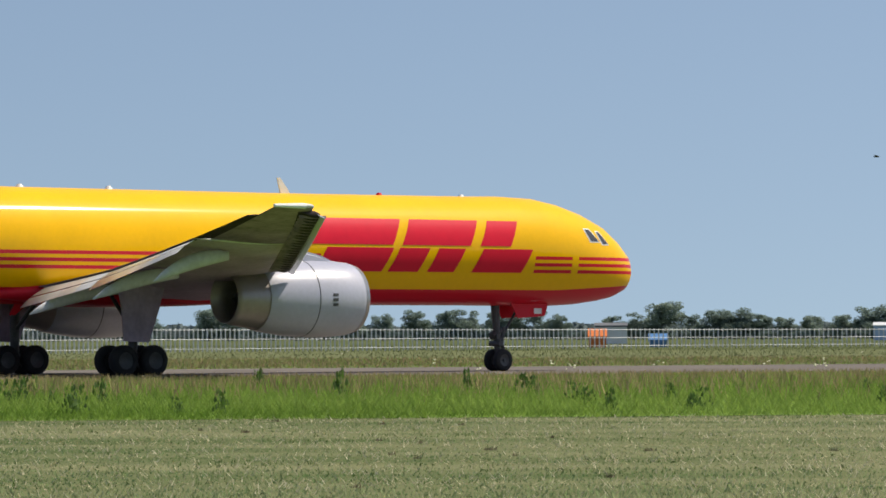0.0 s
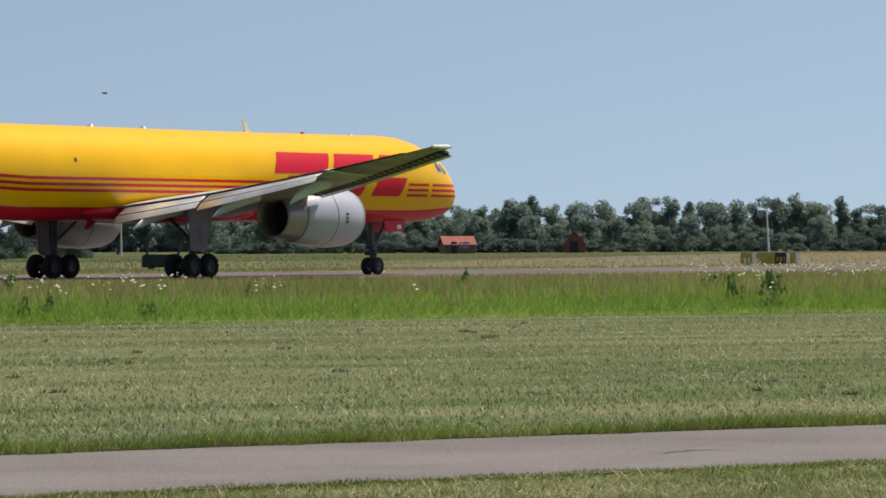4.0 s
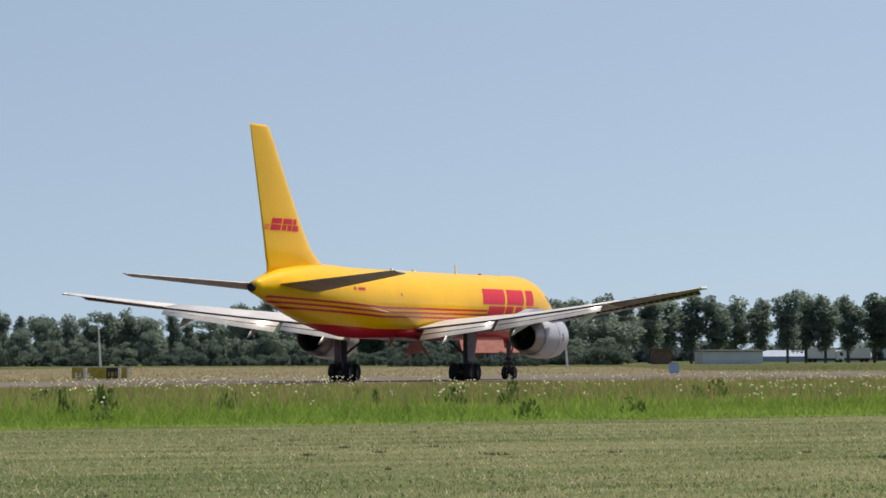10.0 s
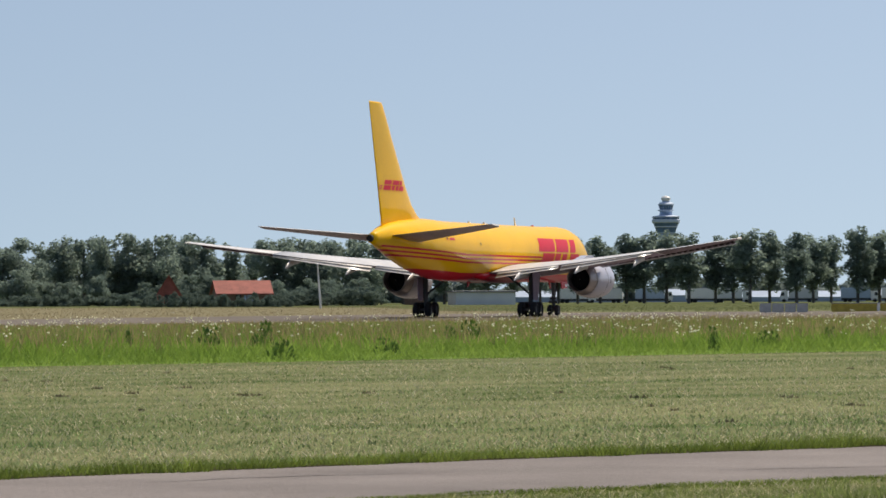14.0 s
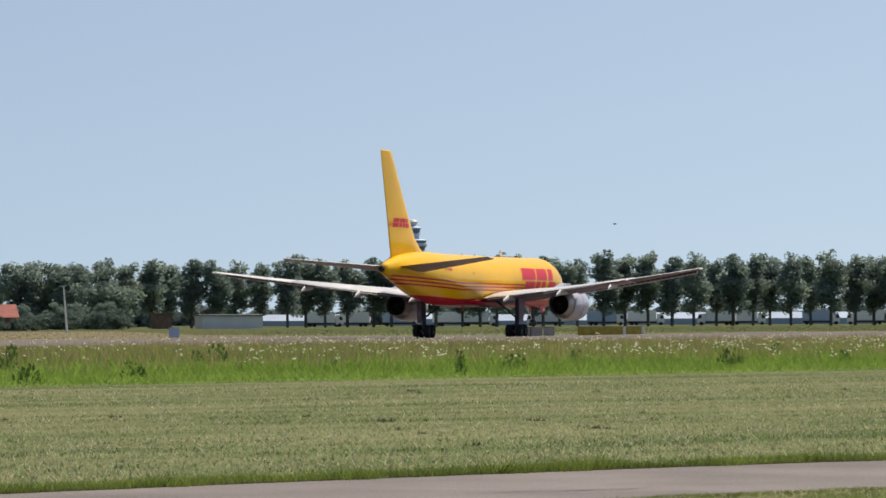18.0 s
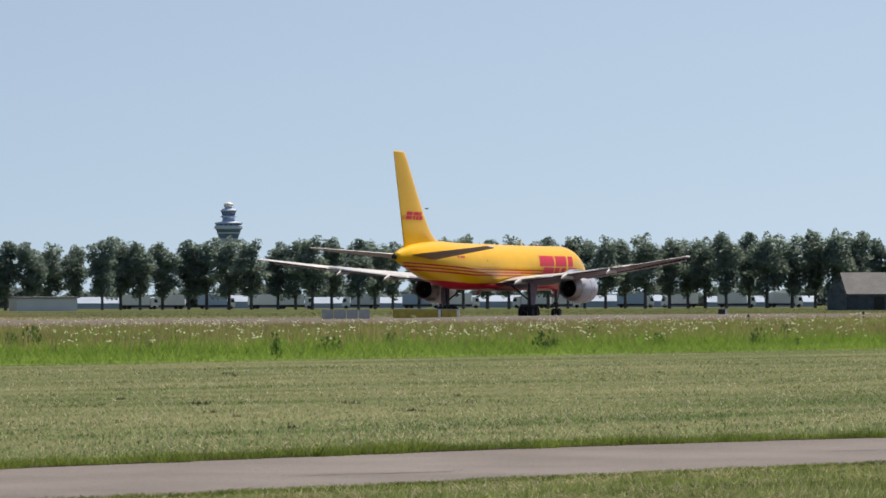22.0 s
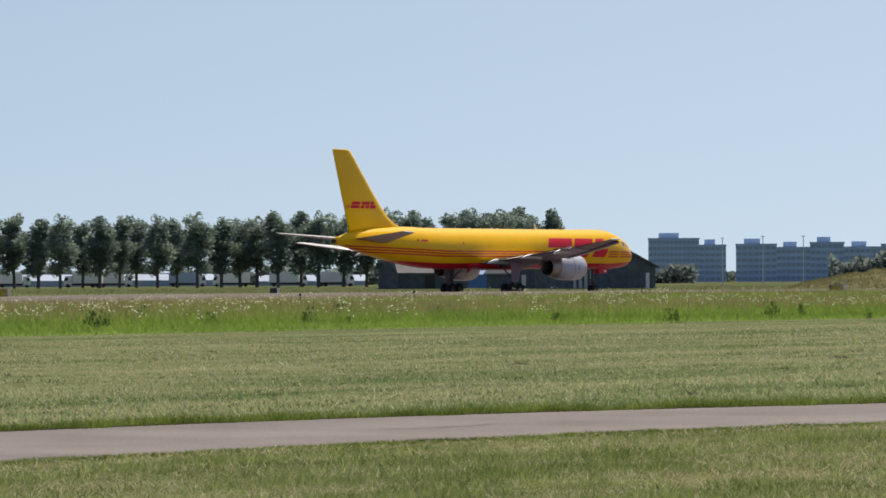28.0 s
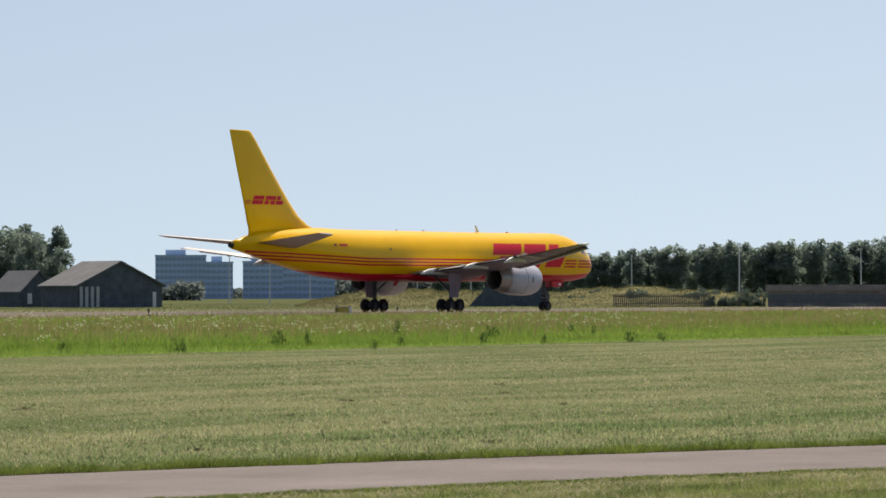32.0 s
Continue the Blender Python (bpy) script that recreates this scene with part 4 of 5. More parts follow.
for side in (-1, 1):
    for x0, x1, z0, z1 in ((-19.9, -18.5, 9.16, 9.5), (-19.9, -18.5, 8.75, 9.1), (-18.3, -16.9, 9.16, 9.5), (-18.3, -17.7, 8.75, 9.1), (-17.5, -16.9, 8.75, 9.1), (-16.75, -16.2, 9.16, 9.5), (-16.75, -15.75, 8.75, 9.1),
                           (-20.75, -20.15, 8.78, 8.84), (-20.75, -20.1, 8.9, 8.96), (-20.75, -20.05, 9.02, 9.08)):
        x0, x1 = -18.2 + (x0 + 18.2) * 0.84, -18.2 + (x1 + 18.2) * 0.84
        z0, z1 = 8.33 + (z0 - 9.13) * 0.84, 8.33 + (z1 - 9.13) * 0.84
        o = [(x0 + (z0 - 8.33) * 0.45 - 0.25, z0), (x1 + (z0 - 8.33) * 0.45 - 0.25, z0), (x1 + (z1 - 8.33) * 0.45 - 0.25, z1), (x0 + (z1 - 8.33) * 0.45 - 0.25, z1)]
        vs = []
        for i in range(3):
            for j in range(5):
                u, w = i / 2, j / 4
                xx = (o[0][0] + (o[1][0] - o[0][0]) * w) * (1 - u) + (o[3][0] + (o[2][0] - o[3][0]) * w) * u
                vs.append(fin_skin(xx, z0 + (z1 - z0) * u, side))
        put("fin_mark", mesh_of("fin_mark", vs, [(5 * i + j, 5 * i + j + 1, 5 * i + j + 6, 5 * i + j + 5) for i in range(2) for j in range(4)], M_MARK), fin, "slanted red painted block")

# landing gear
WHEELS = []


def wheel(x, y, r, w, parent):
    bm = bmesh.new()
    prof = [(r * 0.55, -w / 2), (r * 0.88, -w / 2), (r, -w * 0.28), (r, w * 0.28), (r * 0.88, w / 2), (r * 0.55, w / 2)]
    rings = [[(q * math.cos(a), d, q * math.sin(a)) for a in [math.tau * j / 24 for j in range(24)]] for q, d in prof]
    v, f = loft(rings, True, (False, False))
    ob = put("wheel", mesh_of("tyre", v, f, M_TYRE, True), parent, "black rubber tyre", pose(x, y, r))
    rings = [[(q * math.cos(a), d, q * math.sin(a)) for a in [math.tau * j / 16 for j in range(16)]] for q, d in ((r * 0.15, -w * 0.3), (r * 0.56, -w * 0.42), (r * 0.56, w * 0.42), (r * 0.15, w * 0.3))]
    v, f = loft(rings)
    put("hub", mesh_of("hub", v, f, M_STEEL), ob, "grey wheel hub")
    WHEELS.append((ob, x, y, r))
    return ob


for sgn in (-1, 1):
    y = sgn * 3.66
    leg = part("main_gear_leg", merge(rod((0.05, y * 1.0, 0.55), (0.1, y * 1.02, 3.2), 0.15, 0.19, 14), rod((0.05, y, 1.5), (0.2, sgn * 1.9, 2.9), 0.07)), M_STEEL, plane, "dark steel main landing gear leg")
    part("bogie_beam", rod((-0.75, y, 0.52), (0.75, y, 0.52), 0.11, 0.11, 10), M_STEEL, leg)
    part("axle", merge(rod((-0.58, y - 0.5, 0.51), (-0.58, y + 0.5, 0.51), 0.07), rod((0.58, y - 0.5, 0.51), (0.58, y + 0.5, 0.51), 0.07)), M_STEEL, leg)
    v, f = prism([(-0.55, 1.15), (0.45, 1.10), (0.85, 2.2), (1.15, 3.3), (-0.85, 3.3), (-0.62, 2.2)], y + sgn * 0.36, y + sgn * 0.40)
    put("gear_door", mesh_of("gear_door", v, f, M_WINGLOW), plane, "pale grey main gear door")
    for wx in (-0.58, 0.58):
        for wy in (-0.43, 0.43):
            wheel(wx, y + wy, 0.51, 0.37, plane)
leg = part("nose_gear_leg", merge(rod((18.3, 0, 0.42), (18.15, 0, 2.6), 0.10, 0.17, 12), rod((18.25, 0.0, 0.5), (18.55, 0, 0.85), 0.07), rod((18.55, 0, 0.85), (18.25, 0, 1.2), 0.07), rod((18.2, -0.3, 1.0), (18.2, 0.3, 1.0), 0.11), rod((18.0, 0, 1.3), (18.4, 0, 1.5), 0.12), rod((18.3, 0, 1.0), (19.3, 0, 2.4), 0.05), rod((18.15, -0.22, 1.25), (18.15, 0.22, 1.25), 0.09), rod((18.45, 0, 0.9), (18.55, 0, 1.6), 0.07)), M_STEEL, plane, "dark steel nose gear leg")
part("axle", rod((18.3, -0.4, 0.40), (18.3, 0.4, 0.40), 0.06), M_STEEL, leg)
for wy in (-0.27, 0.27):
    wheel(18.3, wy, 0.40, 0.26, plane)
for sgn in (-1, 1):
    v, f = prism([(18.5, 2.5), (20.3, 2.5), (20.1, 2.0), (18.85, 1.92)], sgn * 0.44, sgn * 0.48)
    d = put("nose_gear_door", mesh_of("nose_gear_door", v, f, M_RED), plane, "red nose gear door")
    v, f = prism([(19.6, 2.08), (19.95, 2.08), (19.95, 2.28), (19.6, 2.28)], sgn * 0.485, sgn * 0.492)
    put("door_mark", mesh_of("door_mark", v, f, M_WHITE), d, "white lettering bar")

TAXI_ROWS = [(t, pose(x, y, 0.022 + float(ground_z(x, y)), 0, 0, 90 - h)) for t, x, y, h in TAXI]

# ---- trees ----


def leaf_cloud(name, lobes, count, size, mat, seed):
    """A crown: many small leaf sprays over a set of lobes (centre, radii), turned outwards and thinner towards the inside."""
    q = np.random.default_rng(seed)
    lob = np.array(lobes)
    vol = (lob[:, 3] * lob[:, 4] * lob[:, 5]) ** 0.67
    pick = lob[q.choice(len(lob), count, p=vol / vol.sum())]
    d = q.normal(size=(count, 3))
    d /= np.linalg.norm(d, axis=1)[:, None]
    p = pick[:, :3] + d * pick[:, 3:] * (0.45 + 0.62 * q.random(count) ** 0.7)[:, None]
    out = d + 0.8 * q.normal(size=(count, 3)) + (0, 0, 0.15)
    u = np.cross(out, q.normal(size=(count, 3)))
    u /= np.linalg.norm(u, axis=1)[:, None]
    w = np.cross(out, u)
    w /= np.linalg.norm(w, axis=1)[:, None]
    s = (size * (0.6 + 0.8 * q.random(count)))[:, None]
    v = np.stack([p - u * s * 0.8 - w * s * 0.5, p + u * s * 0.8 - w * s * 0.5, p + w * s], 1).reshape(-1, 3)
    return mesh_of(name, v.tolist(), [(3 * i, 3 * i + 1, 3 * i + 2) for i in range(count)], mat)


def trunk_mesh(height, r, seed, limbs=5):
    q = random.Random(seed)
    bm = rod((0, 0, 0), (q.uniform(-0.2, 0.2), 0, height), r, r * 0.35, 7)
    for i in range(limbs):
        z, a = height * q.uniform(0.35, 0.85), q.random() * math.tau
        ln = height * q.uniform(0.12, 0.22)
        bm = merge(bm, rod((0, 0, z), (ln * 0.6 * math.cos(a), ln * 0.6 * math.sin(a), z + ln), r * 0.35, r * 0.12, 5))
    me = bpy.data.meshes.new("trunk")
    bm.to_mesh(me)
    bm.free()
    me.materials.append(M_BARK)
    return me


def tree(kind, seed, mat):
    """One tree about 10 m high; kinds: poplar with a bare foot, round broadleaf, bush."""
    q = random.Random(seed)
    root = thing({"poplar": "poplar_tree", "round": "broadleaf_tree", "bush": "bush"}[kind], "", "tree")
    lobes = []
    if kind == "poplar":
        for i in range(20):
            z = 2.3 + 6.8 * (i / 19)
            w = (1.45 * math.sin(math.pi * (0.16 + 0.74 * i / 19)) ** 0.8) * q.uniform(0.6, 1.05)
            lobes.append((q.uniform(-0.85, 0.85), q.uniform(-0.7, 0.7), z, w, w, q.uniform(0.55, 1.0)))
        n, size, th, tr = 4600, 0.16, 8.6, 0.16
    elif kind == "round":
        for i in range(26):
            a, d = q.random() * math.tau, q.random() ** 0.5 * 2.8
            z = q.uniform(1.5, 8.2)
            w = q.uniform(0.7, 1.45) * (1.15 - 0.45 * abs(z - 4.5) / 4.5)
            lobes.append((math.cos(a) * d * (1.1 - 0.07 * z), math.sin(a) * d, z, w, w, w * 0.9))
        n, size, th, tr = 5600, 0.19, 6.5, 0.2
    else:
        for i in range(24):
            a, d = q.random() * math.tau, q.random() ** 0.5 * 4.6
            z = q.uniform(0.4, q.uniform(3.0, 6.8) - 0.3 * d)
            lobes.append((math.cos(a) * d, math.sin(a) * d * 0.6, z, q.uniform(0.6, 1.5), 1.2, q.uniform(0.5, 1.6)))
        n, size, th, tr = 3600, 0.24, 3.5, 0.16
    put("trunk", trunk_mesh(th, tr, seed), root)
    put("crown", leaf_cloud("crown", lobes, n, size, mat, seed), root)
    return root


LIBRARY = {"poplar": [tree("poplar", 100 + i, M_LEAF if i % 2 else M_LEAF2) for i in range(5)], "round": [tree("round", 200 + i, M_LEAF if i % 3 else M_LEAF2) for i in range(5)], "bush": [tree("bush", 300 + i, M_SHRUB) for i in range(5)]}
USED = {}


def plant(kind, az, dist, height, label, group, widen=1.0):
    q = random.Random(int(az * 1000) + 17)
    lib = LIBRARY[kind]
    src = lib[q.randrange(len(lib))]
    p = at(az, dist)
    k = height / {"poplar": 9.7, "round": 8.7, "bush": 7.0}[kind]
    turn = pose(p.x, p.y, -0.02, 0, 0, q.uniform(0, 360))
    if src.name not in USED:
        USED[src.name] = True
        ob = src
        ob.matrix_basis = turn
    else:
        ob = copy_thing(src, turn)
    ob.scale = (k * widen, k * widen, k)
    tagged(ob, label, "bush" if kind == "bush" else "tree", group)
    return ob


DT = 900.0
q = random.Random(3)
# tall poplar row
az = 31.4
while az < 47.9:
    e = 0.93 + 0.07 * ramp01(az, 33, 38) + 0.06 * ramp01(az, 43, 45) + q.uniform(-0.08, 0.04)
    plant("poplar", az, DT + q.uniform(-25, 25), height_for(float(e), DT), "tall dark green poplar with bare lower trunk", "poplar row", q.uniform(1.25, 1.6))
    az += q.uniform(0.24, 0.40)
# spaced poplars by the van
for a, e in ((14.15, 0.66), (14.55, 0.68), (14.98, 0.68), (15.45, 0.64), (15.85, 0.66)):
    plant("poplar", a, 760, height_for(e, 760), "dark green poplar with bare lower trunk", "poplars by the meadow", 1.75)
# dense wood behind the houses
az = 16.2
while az < 31.8:
    e = 0.66 + 0.06 * math.sin(az * 3.1) + 0.28 * float(ramp01(az, 25.8, 27.6)) + q.uniform(-0.08, 0.06)
    if az > 29.6:
        e -= 0.08
    plant(q.choice(("round", "round", "poplar")), az, DT * 0.95 + q.uniform(-40, 30), height_for(e, DT * 0.95), "dark green broadleaf tree at the wood's edge", "wood behind the airfield", q.uniform(1.0, 1.3))
    az += q.uniform(0.22, 0.36)
az = 16.0
while az < 32:
    plant("round", az, DT * 0.9 + q.uniform(-20, 20), height_for(0.38 + q.uniform(-0.12, 0.1), DT * 0.9), "dark green young tree in front of a wood", "young trees before the wood", q.uniform(1.1, 1.5))
    az += q.uniform(0.3, 0.5)
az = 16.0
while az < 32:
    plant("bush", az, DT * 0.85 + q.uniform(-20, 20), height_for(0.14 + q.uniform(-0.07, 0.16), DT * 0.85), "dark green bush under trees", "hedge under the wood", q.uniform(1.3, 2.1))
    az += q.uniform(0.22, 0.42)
for i in range(14):
    plant("bush", 28.6 + 0.16 * i, 650 + 6 * (i % 3), height_for(0.05 + 0.05 * (i % 4), 650), "dark green bush before farm houses", "bushes by the farm houses", 0.9)
# bushes and low trees before the white sheds
az = 7.7
while az < 12.8:
    e = 0.19 + q.uniform(-0.1, 0.07)
    plant("bush", az, 470 + q.uniform(-15, 15), height_for(e, 470), "round dark green bush in a hedge", "hedge by the sheds", 1.6)
    az += q.uniform(0.28, 0.42)
plant("bush", 12.98, 500, height_for(0.60, 500), "large dense dark green round tree", "trees by the sheds", 0.75)
plant("round", 13.15, 505, height_for(0.60, 505), "large dark green round tree", "trees by the sheds", 1.2)
plant("bush", 13.55, 512, height_for(0.40, 512), "dense dark green round tree", "trees by the sheds", 0.85)
plant("bush", 12.5, 480, height_for(0.26, 480), "dark green round bush", "trees by the sheds", 1.1)
plant("bush", 13.9, 500, height_for(0.4, 500), "dark green round bush", "trees by the sheds", 1.0)
# far trees at the start
for a, e, w in ((-6.5, .28, 1.3), (-3.5, .38, 1.2), (-3.2, .3, 1.2), (-1.4, .33, 1.2), (-0.9, .28, 1.2), (-0.4, .33, 1.1), (0.1, .35, 1.2), (0.35, .33, 1.2), (0.8, .31, 1.1), (1.1, .3, 1.1), (1.45, .34, 1.1), (1.75, .27, 1), (2.5, .26, 1.2), (3.27, .45, 1.5), (2.85, .3, 1.1), (3.75, .27, 1.2), (4.1, .33, 1.5), (4.36, .34, 1.4), (4.52, .29, .6), (4.75, .28, 1.2), (5.1, .24, 1.2), (5.5, .26, 1.2), (5.9, .27, 1.2), (6.4, .37, 1.5), (6.75, .34, 1.3), (-2.2, .3, 1.2), (-4.4, .3, 1.2), (-5.5, .3, 1.2), (7.1, .3, 1.2), (7.5, .28, 1.2)):
    plant("round", a, 1100, height_for(e * 1.14, 1100), "dark green tree far behind the fence", "far trees behind the fence", w * 1.25)
az = -7.5
while az < 16.2:
    plant("bush", az, 1300, height_for(0.14 + q.uniform(-.04, .05), 1300), "far dark green treeline", "far treeline", 2.0)
    az += q.uniform(0.4, 0.65)
# trees past the barns, and the long far row
for a, e, w in ((46.5, 1.0, .8), (46.85, 1.03, .9), (47.2, .98, .8), (47.55, .92, .75), (47.0, .5, 1), (47.85, .75, .6)):
    plant("round", a, 760, height_for(e, 760), "dark green tree behind barns", "trees behind barns", w)
az = 53.5
while az < 63:
    e = 0.62 + 0.05 * min(4.5, max(0, az - 54.5)) + q.uniform(-0.05, 0.04)
    plant("poplar", az, 1050 + q.uniform(-20, 20), height_for(e, 1050), "dark green poplar in a far row", "far poplar row", q.uniform(1.3, 1.6))
    az += q.uniform(0.17, 0.26)


def far_wood(az0, az1, dist, e0, e1, count, seed):
    q = np.random.default_rng(seed)
    verts, faces = [], []
    for i in range(count):
        a = az0 + (az1 - az0) * q.random()
        top = e0 + (e1 - e0) * (0.5 + 0.3 * math.sin(a * 5.3 + seed) + 0.2 * math.sin(a * 13.7))
        p = np.array(at(a, dist + 30 * q.random(), 0)) + np.array((0, 0, height_for(top, dist) * q.random() ** 0.75))
        u = q.normal(size=3)
        u /= np.linalg.norm(u)
        w = np.cross(u, q.normal(size=3))
        w /= np.linalg.norm(w)
        s = 0.9 + 0.9 * q.random()
        b = len(verts)
        verts += [p - u * s, p + w * s * 0.7, p + u * s, p - w * s * 0.7]
        faces += [(b, b + 1, b + 2), (b, b + 2, b + 3)]
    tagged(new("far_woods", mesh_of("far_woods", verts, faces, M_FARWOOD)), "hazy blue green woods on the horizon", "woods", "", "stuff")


# Far woods, the haze before them painted into their leaves.
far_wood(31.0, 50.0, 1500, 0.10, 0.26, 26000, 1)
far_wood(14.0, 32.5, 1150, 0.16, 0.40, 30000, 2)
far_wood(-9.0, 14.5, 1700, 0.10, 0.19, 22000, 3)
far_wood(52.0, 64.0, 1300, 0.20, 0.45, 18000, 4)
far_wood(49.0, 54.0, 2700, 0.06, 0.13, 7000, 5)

# ---- buildings ----


def gable(name, m, w, d, eave, ridge, wall_mat, roof_mat, label, category="building", along=True, overhang=0.3, openings=()):
    """A house or barn: four walls, a ridged roof; its front (-y) carries doors and windows given as (x0, x1, z0, z1, material)."""
    root = thing(name, label, category, "", m)
    if along:  # ridge runs along x
        pts = [(-d / 2, 0), (d / 2, 0), (d / 2, eave), (0, ridge), (-d / 2, eave)]
        v, f = prism(pts, -w / 2, w / 2)
        v = [(b, a, z) for a, b, z in v]
    else:
        pts = [(-w / 2, 0), (w / 2, 0), (w / 2, eave), (0, ridge), (-w / 2, eave)]
        v, f = prism(pts, -d / 2, d / 2)
    part("wall", bm_of(v, f), wall_mat, root)
    run = d / 2 if along else w / 2
    slope = (ridge - eave) / run
    for s in (-1, 1):
        e = run + overhang
        o = [(0, ridge + 0.03), (s * e, ridge + 0.03 - slope * e), (s * e, ridge + 0.25 - slope * e), (0, ridge + 0.28)]
        ln = (w if along else d) / 2 + overhang
        v, f = prism(o, -ln, ln)
        if along:
            v = [(b, a, z) for a, b, z in v]
        part("roof_slope", bm_of(v, f), roof_mat, root)
    for x0, x1, z0, z1, mt in openings:
        part("door" if z0 < 0.1 else "window", box(x0, x1, -d / 2 - 0.06, -d / 2 + 0.1, z0, z1), mt, root)
    return root


def block(name, m, w, d, hgt, mat, label, floors, cols, win=M_WINDOW, extra=()):
    """A flat-roofed office: walls, parapet, bands of windows pane by pane, roof boxes."""
    root = thing(name, label, "building", "", m)
    part("wall", box(-w / 2, w / 2, -d / 2, d / 2, 0, hgt), mat, root)
    part("parapet", box(-w / 2 - 0.3, w / 2 + 0.3, -d / 2 - 0.3, d / 2 + 0.3, hgt, hgt + 0.9), mat, root)
    fh, cw = hgt / floors, w / cols
    me = None
    for i in range(floors):
        for j in range(cols):
            if me is None:
                ob = part("window", box(-cw * 0.42, cw * 0.42, -0.15, 0.15, 0, fh * 0.5), win, root)
                me = ob.data
            else:
                ob = put("window", me, root)
            ob.matrix_basis = pose(-w / 2 + cw * (j + 0.5), -d / 2, fh * (i + 0.3))
    for x0, x1, z1 in extra:
        part("roof_plant", box(x0, x1, -d / 4, d / 4, hgt + 0.9, z1), mat, root)
    return root


def w_of(deg, dist):
    return dist * math.tan(radians(deg))


# red-roofed farm houses
for a, e, wd, dist in ((19.6, 0.13, 0.44, 690), (30.02, 0.26, 0.80, 690)):
    hh = height_for(e, dist)
    gable("farm_house", facing(a, dist, 0, 8), w_of(wd, dist), 8, hh * 0.52, hh, M_BRICK, M_ROOF_RED, "brick farm house with red tiled roof", "house", True, 0.4, ((-1.6, -0.6, 0, 2.1, M_BLACK), (0.5, 1.6, 0.9, 2.1, M_WINDOW), (-0.1, 0.3, 0.9, 2.1, M_WINDOW)))
for a, e, wd, dist in ((21.35, 0.2, 0.32, 720), (28.94, 0.35, 0.34, 720)):
    hh = height_for(e, dist)
    gable("farm_barn", facing(a, dist), w_of(wd, dist), 12, hh * 0.4, hh, M_ROOF_RED, M_ROOF_RED, "red gabled barn between trees", "barn", False, 0.3, ((-0.8, 0.8, 0, 2.2, M_BLACK),))
gable("grey_house", facing(11.95, 640, 0, 35), w_of(0.36, 640), 8, 2.2, height_for(0.22, 640), M_WHITE, M_ROOF_GREY, "grey-roofed white house beside white sheds", "house", True, 0.3, ((-1, 0, 0, 2.1, M_WHITE), (0.8, 1.8, 1, 2.2, M_WINDOW)))
gable("white_shed", facing(10.2, 620), w_of(2.33, 620), 30, height_for(-0.02, 620), height_for(0.25, 620), M_SHEET, M_SHEET, "long white sheet metal shed", "shed", True, 0.3)
gable("white_shed", facing(8.6, 720), w_of(0.5, 720), 20, height_for(0.0, 720), height_for(0.1, 720), M_SHEET, M_SHEET, "small white sheet metal shed", "shed", True, 0.3)
gable("brown_house", facing(32.6, 800), w_of(0.3, 800), 8, 3.0, height_for(0.12, 800), M_BRICK, M_BRICK, "brown brick house under poplars", "house", True, 0.3)
gable("low_farm_shed", facing(33.6, 800, 0, 10), w_of(0.9, 800), 10, 2.6, height_for(0.10, 800), M_SHEET, M_ROOF_GREY, "long low pale farm shed", "shed", True, 0.4, ((2, 3.5, 0, 2.2, M_SHEET),))
# greenhouses and sheds behind the poplars
for a, wd, e in ((32.0, 0.5, 0.12), (34.9, 1.6, 0.07), (36.6, 1.2, 0.09), (38.4, 1.8, 0.06), (40.2, 1.3, 0.08), (42.2, 2.2, 0.08), (44.3, 1.6, 0.06)):
    gable("pale_greenhouse", facing(a, 1250), w_of(wd, 1250), 30, height_for(e - 0.06, 1250), height_for(e + 0.03, 1250), M_GLASSHOUSE, M_GLASSHOUSE, "long pale greenhouse behind poplars", "greenhouse", True, 0.2)
# barns
gable("small_barn", facing(46.0, 640, 0, 12), w_of(1.05, 640), 10, height_for(0.12, 640), height_for(0.42, 640), M_BARN, M_ROOF_GREY, "weathered barn with grey sheet roof", "barn", True, 0.3, ((-1.5, 0.2, 0, 2.2, M_BLACK),))
gable("small_barn_porch", facing(45.4, 632), w_of(0.26, 640), 5, 2.6, height_for(0.33, 640), M_BARN, M_ROOF_GREY, "dark gabled porch beside a barn", "shed", False, 0.2)
gable("lean_to_barn", facing(47.35, 622, 0, 28), 6.2, 10, 2.6, height_for(0.40, 620), M_BARN, M_ROOF_GREY, "dark wooden barn with grey pitched roof", "barn", False, 0.4, ((-2, -1.2, 0.5, 2.2, M_SHEET),))
gable("large_barn", facing(48.50, 600, 0, 26), 14.5, 13, height_for(0.20, 600), height_for(0.54, 600), M_BARN, M_ROOF_GREY, "large black-stained barn with shallow roof and pale slats", "barn", False, 0.5,
      tuple((-6.9 + 0.95 * i, -6.4 + 0.95 * i, 0.05, 3.2, M_GALV) for i in range(4)) + ((5.6, 6.2, 0.02, 2.4, M_SHEET),))
# office blocks
DO = 2300
for a0, a1, e, fl, co in ((49.3, 50.05, 0.60, 7, 12), (50.05, 50.45, 0.50, 6, 5), (50.6, 51.2, 0.51, 6, 7), (51.2, 51.7, 0.46, 5, 7), (51.7, 52.2, 0.53, 6, 6), (52.2, 52.75, 0.46, 5, 7), (52.75, 53.4, 0.5, 5, 8)):
    w = w_of(a1 - a0, DO)
    block("office_block", facing((a0 + a1) / 2, DO), w, 30, height_for(e, DO), M_OFFICE, "blue-grey office block with window bands", fl, co, M_WINDOW, ((-w * 0.3, w * 0.1, height_for(e, DO) + 4),))
block("blue_hall", facing(11.7, 1500), w_of(0.2, 1500), 12, height_for(0.25, 1500), M_BLUE, "small blue flat-roofed hall", 3, 3)
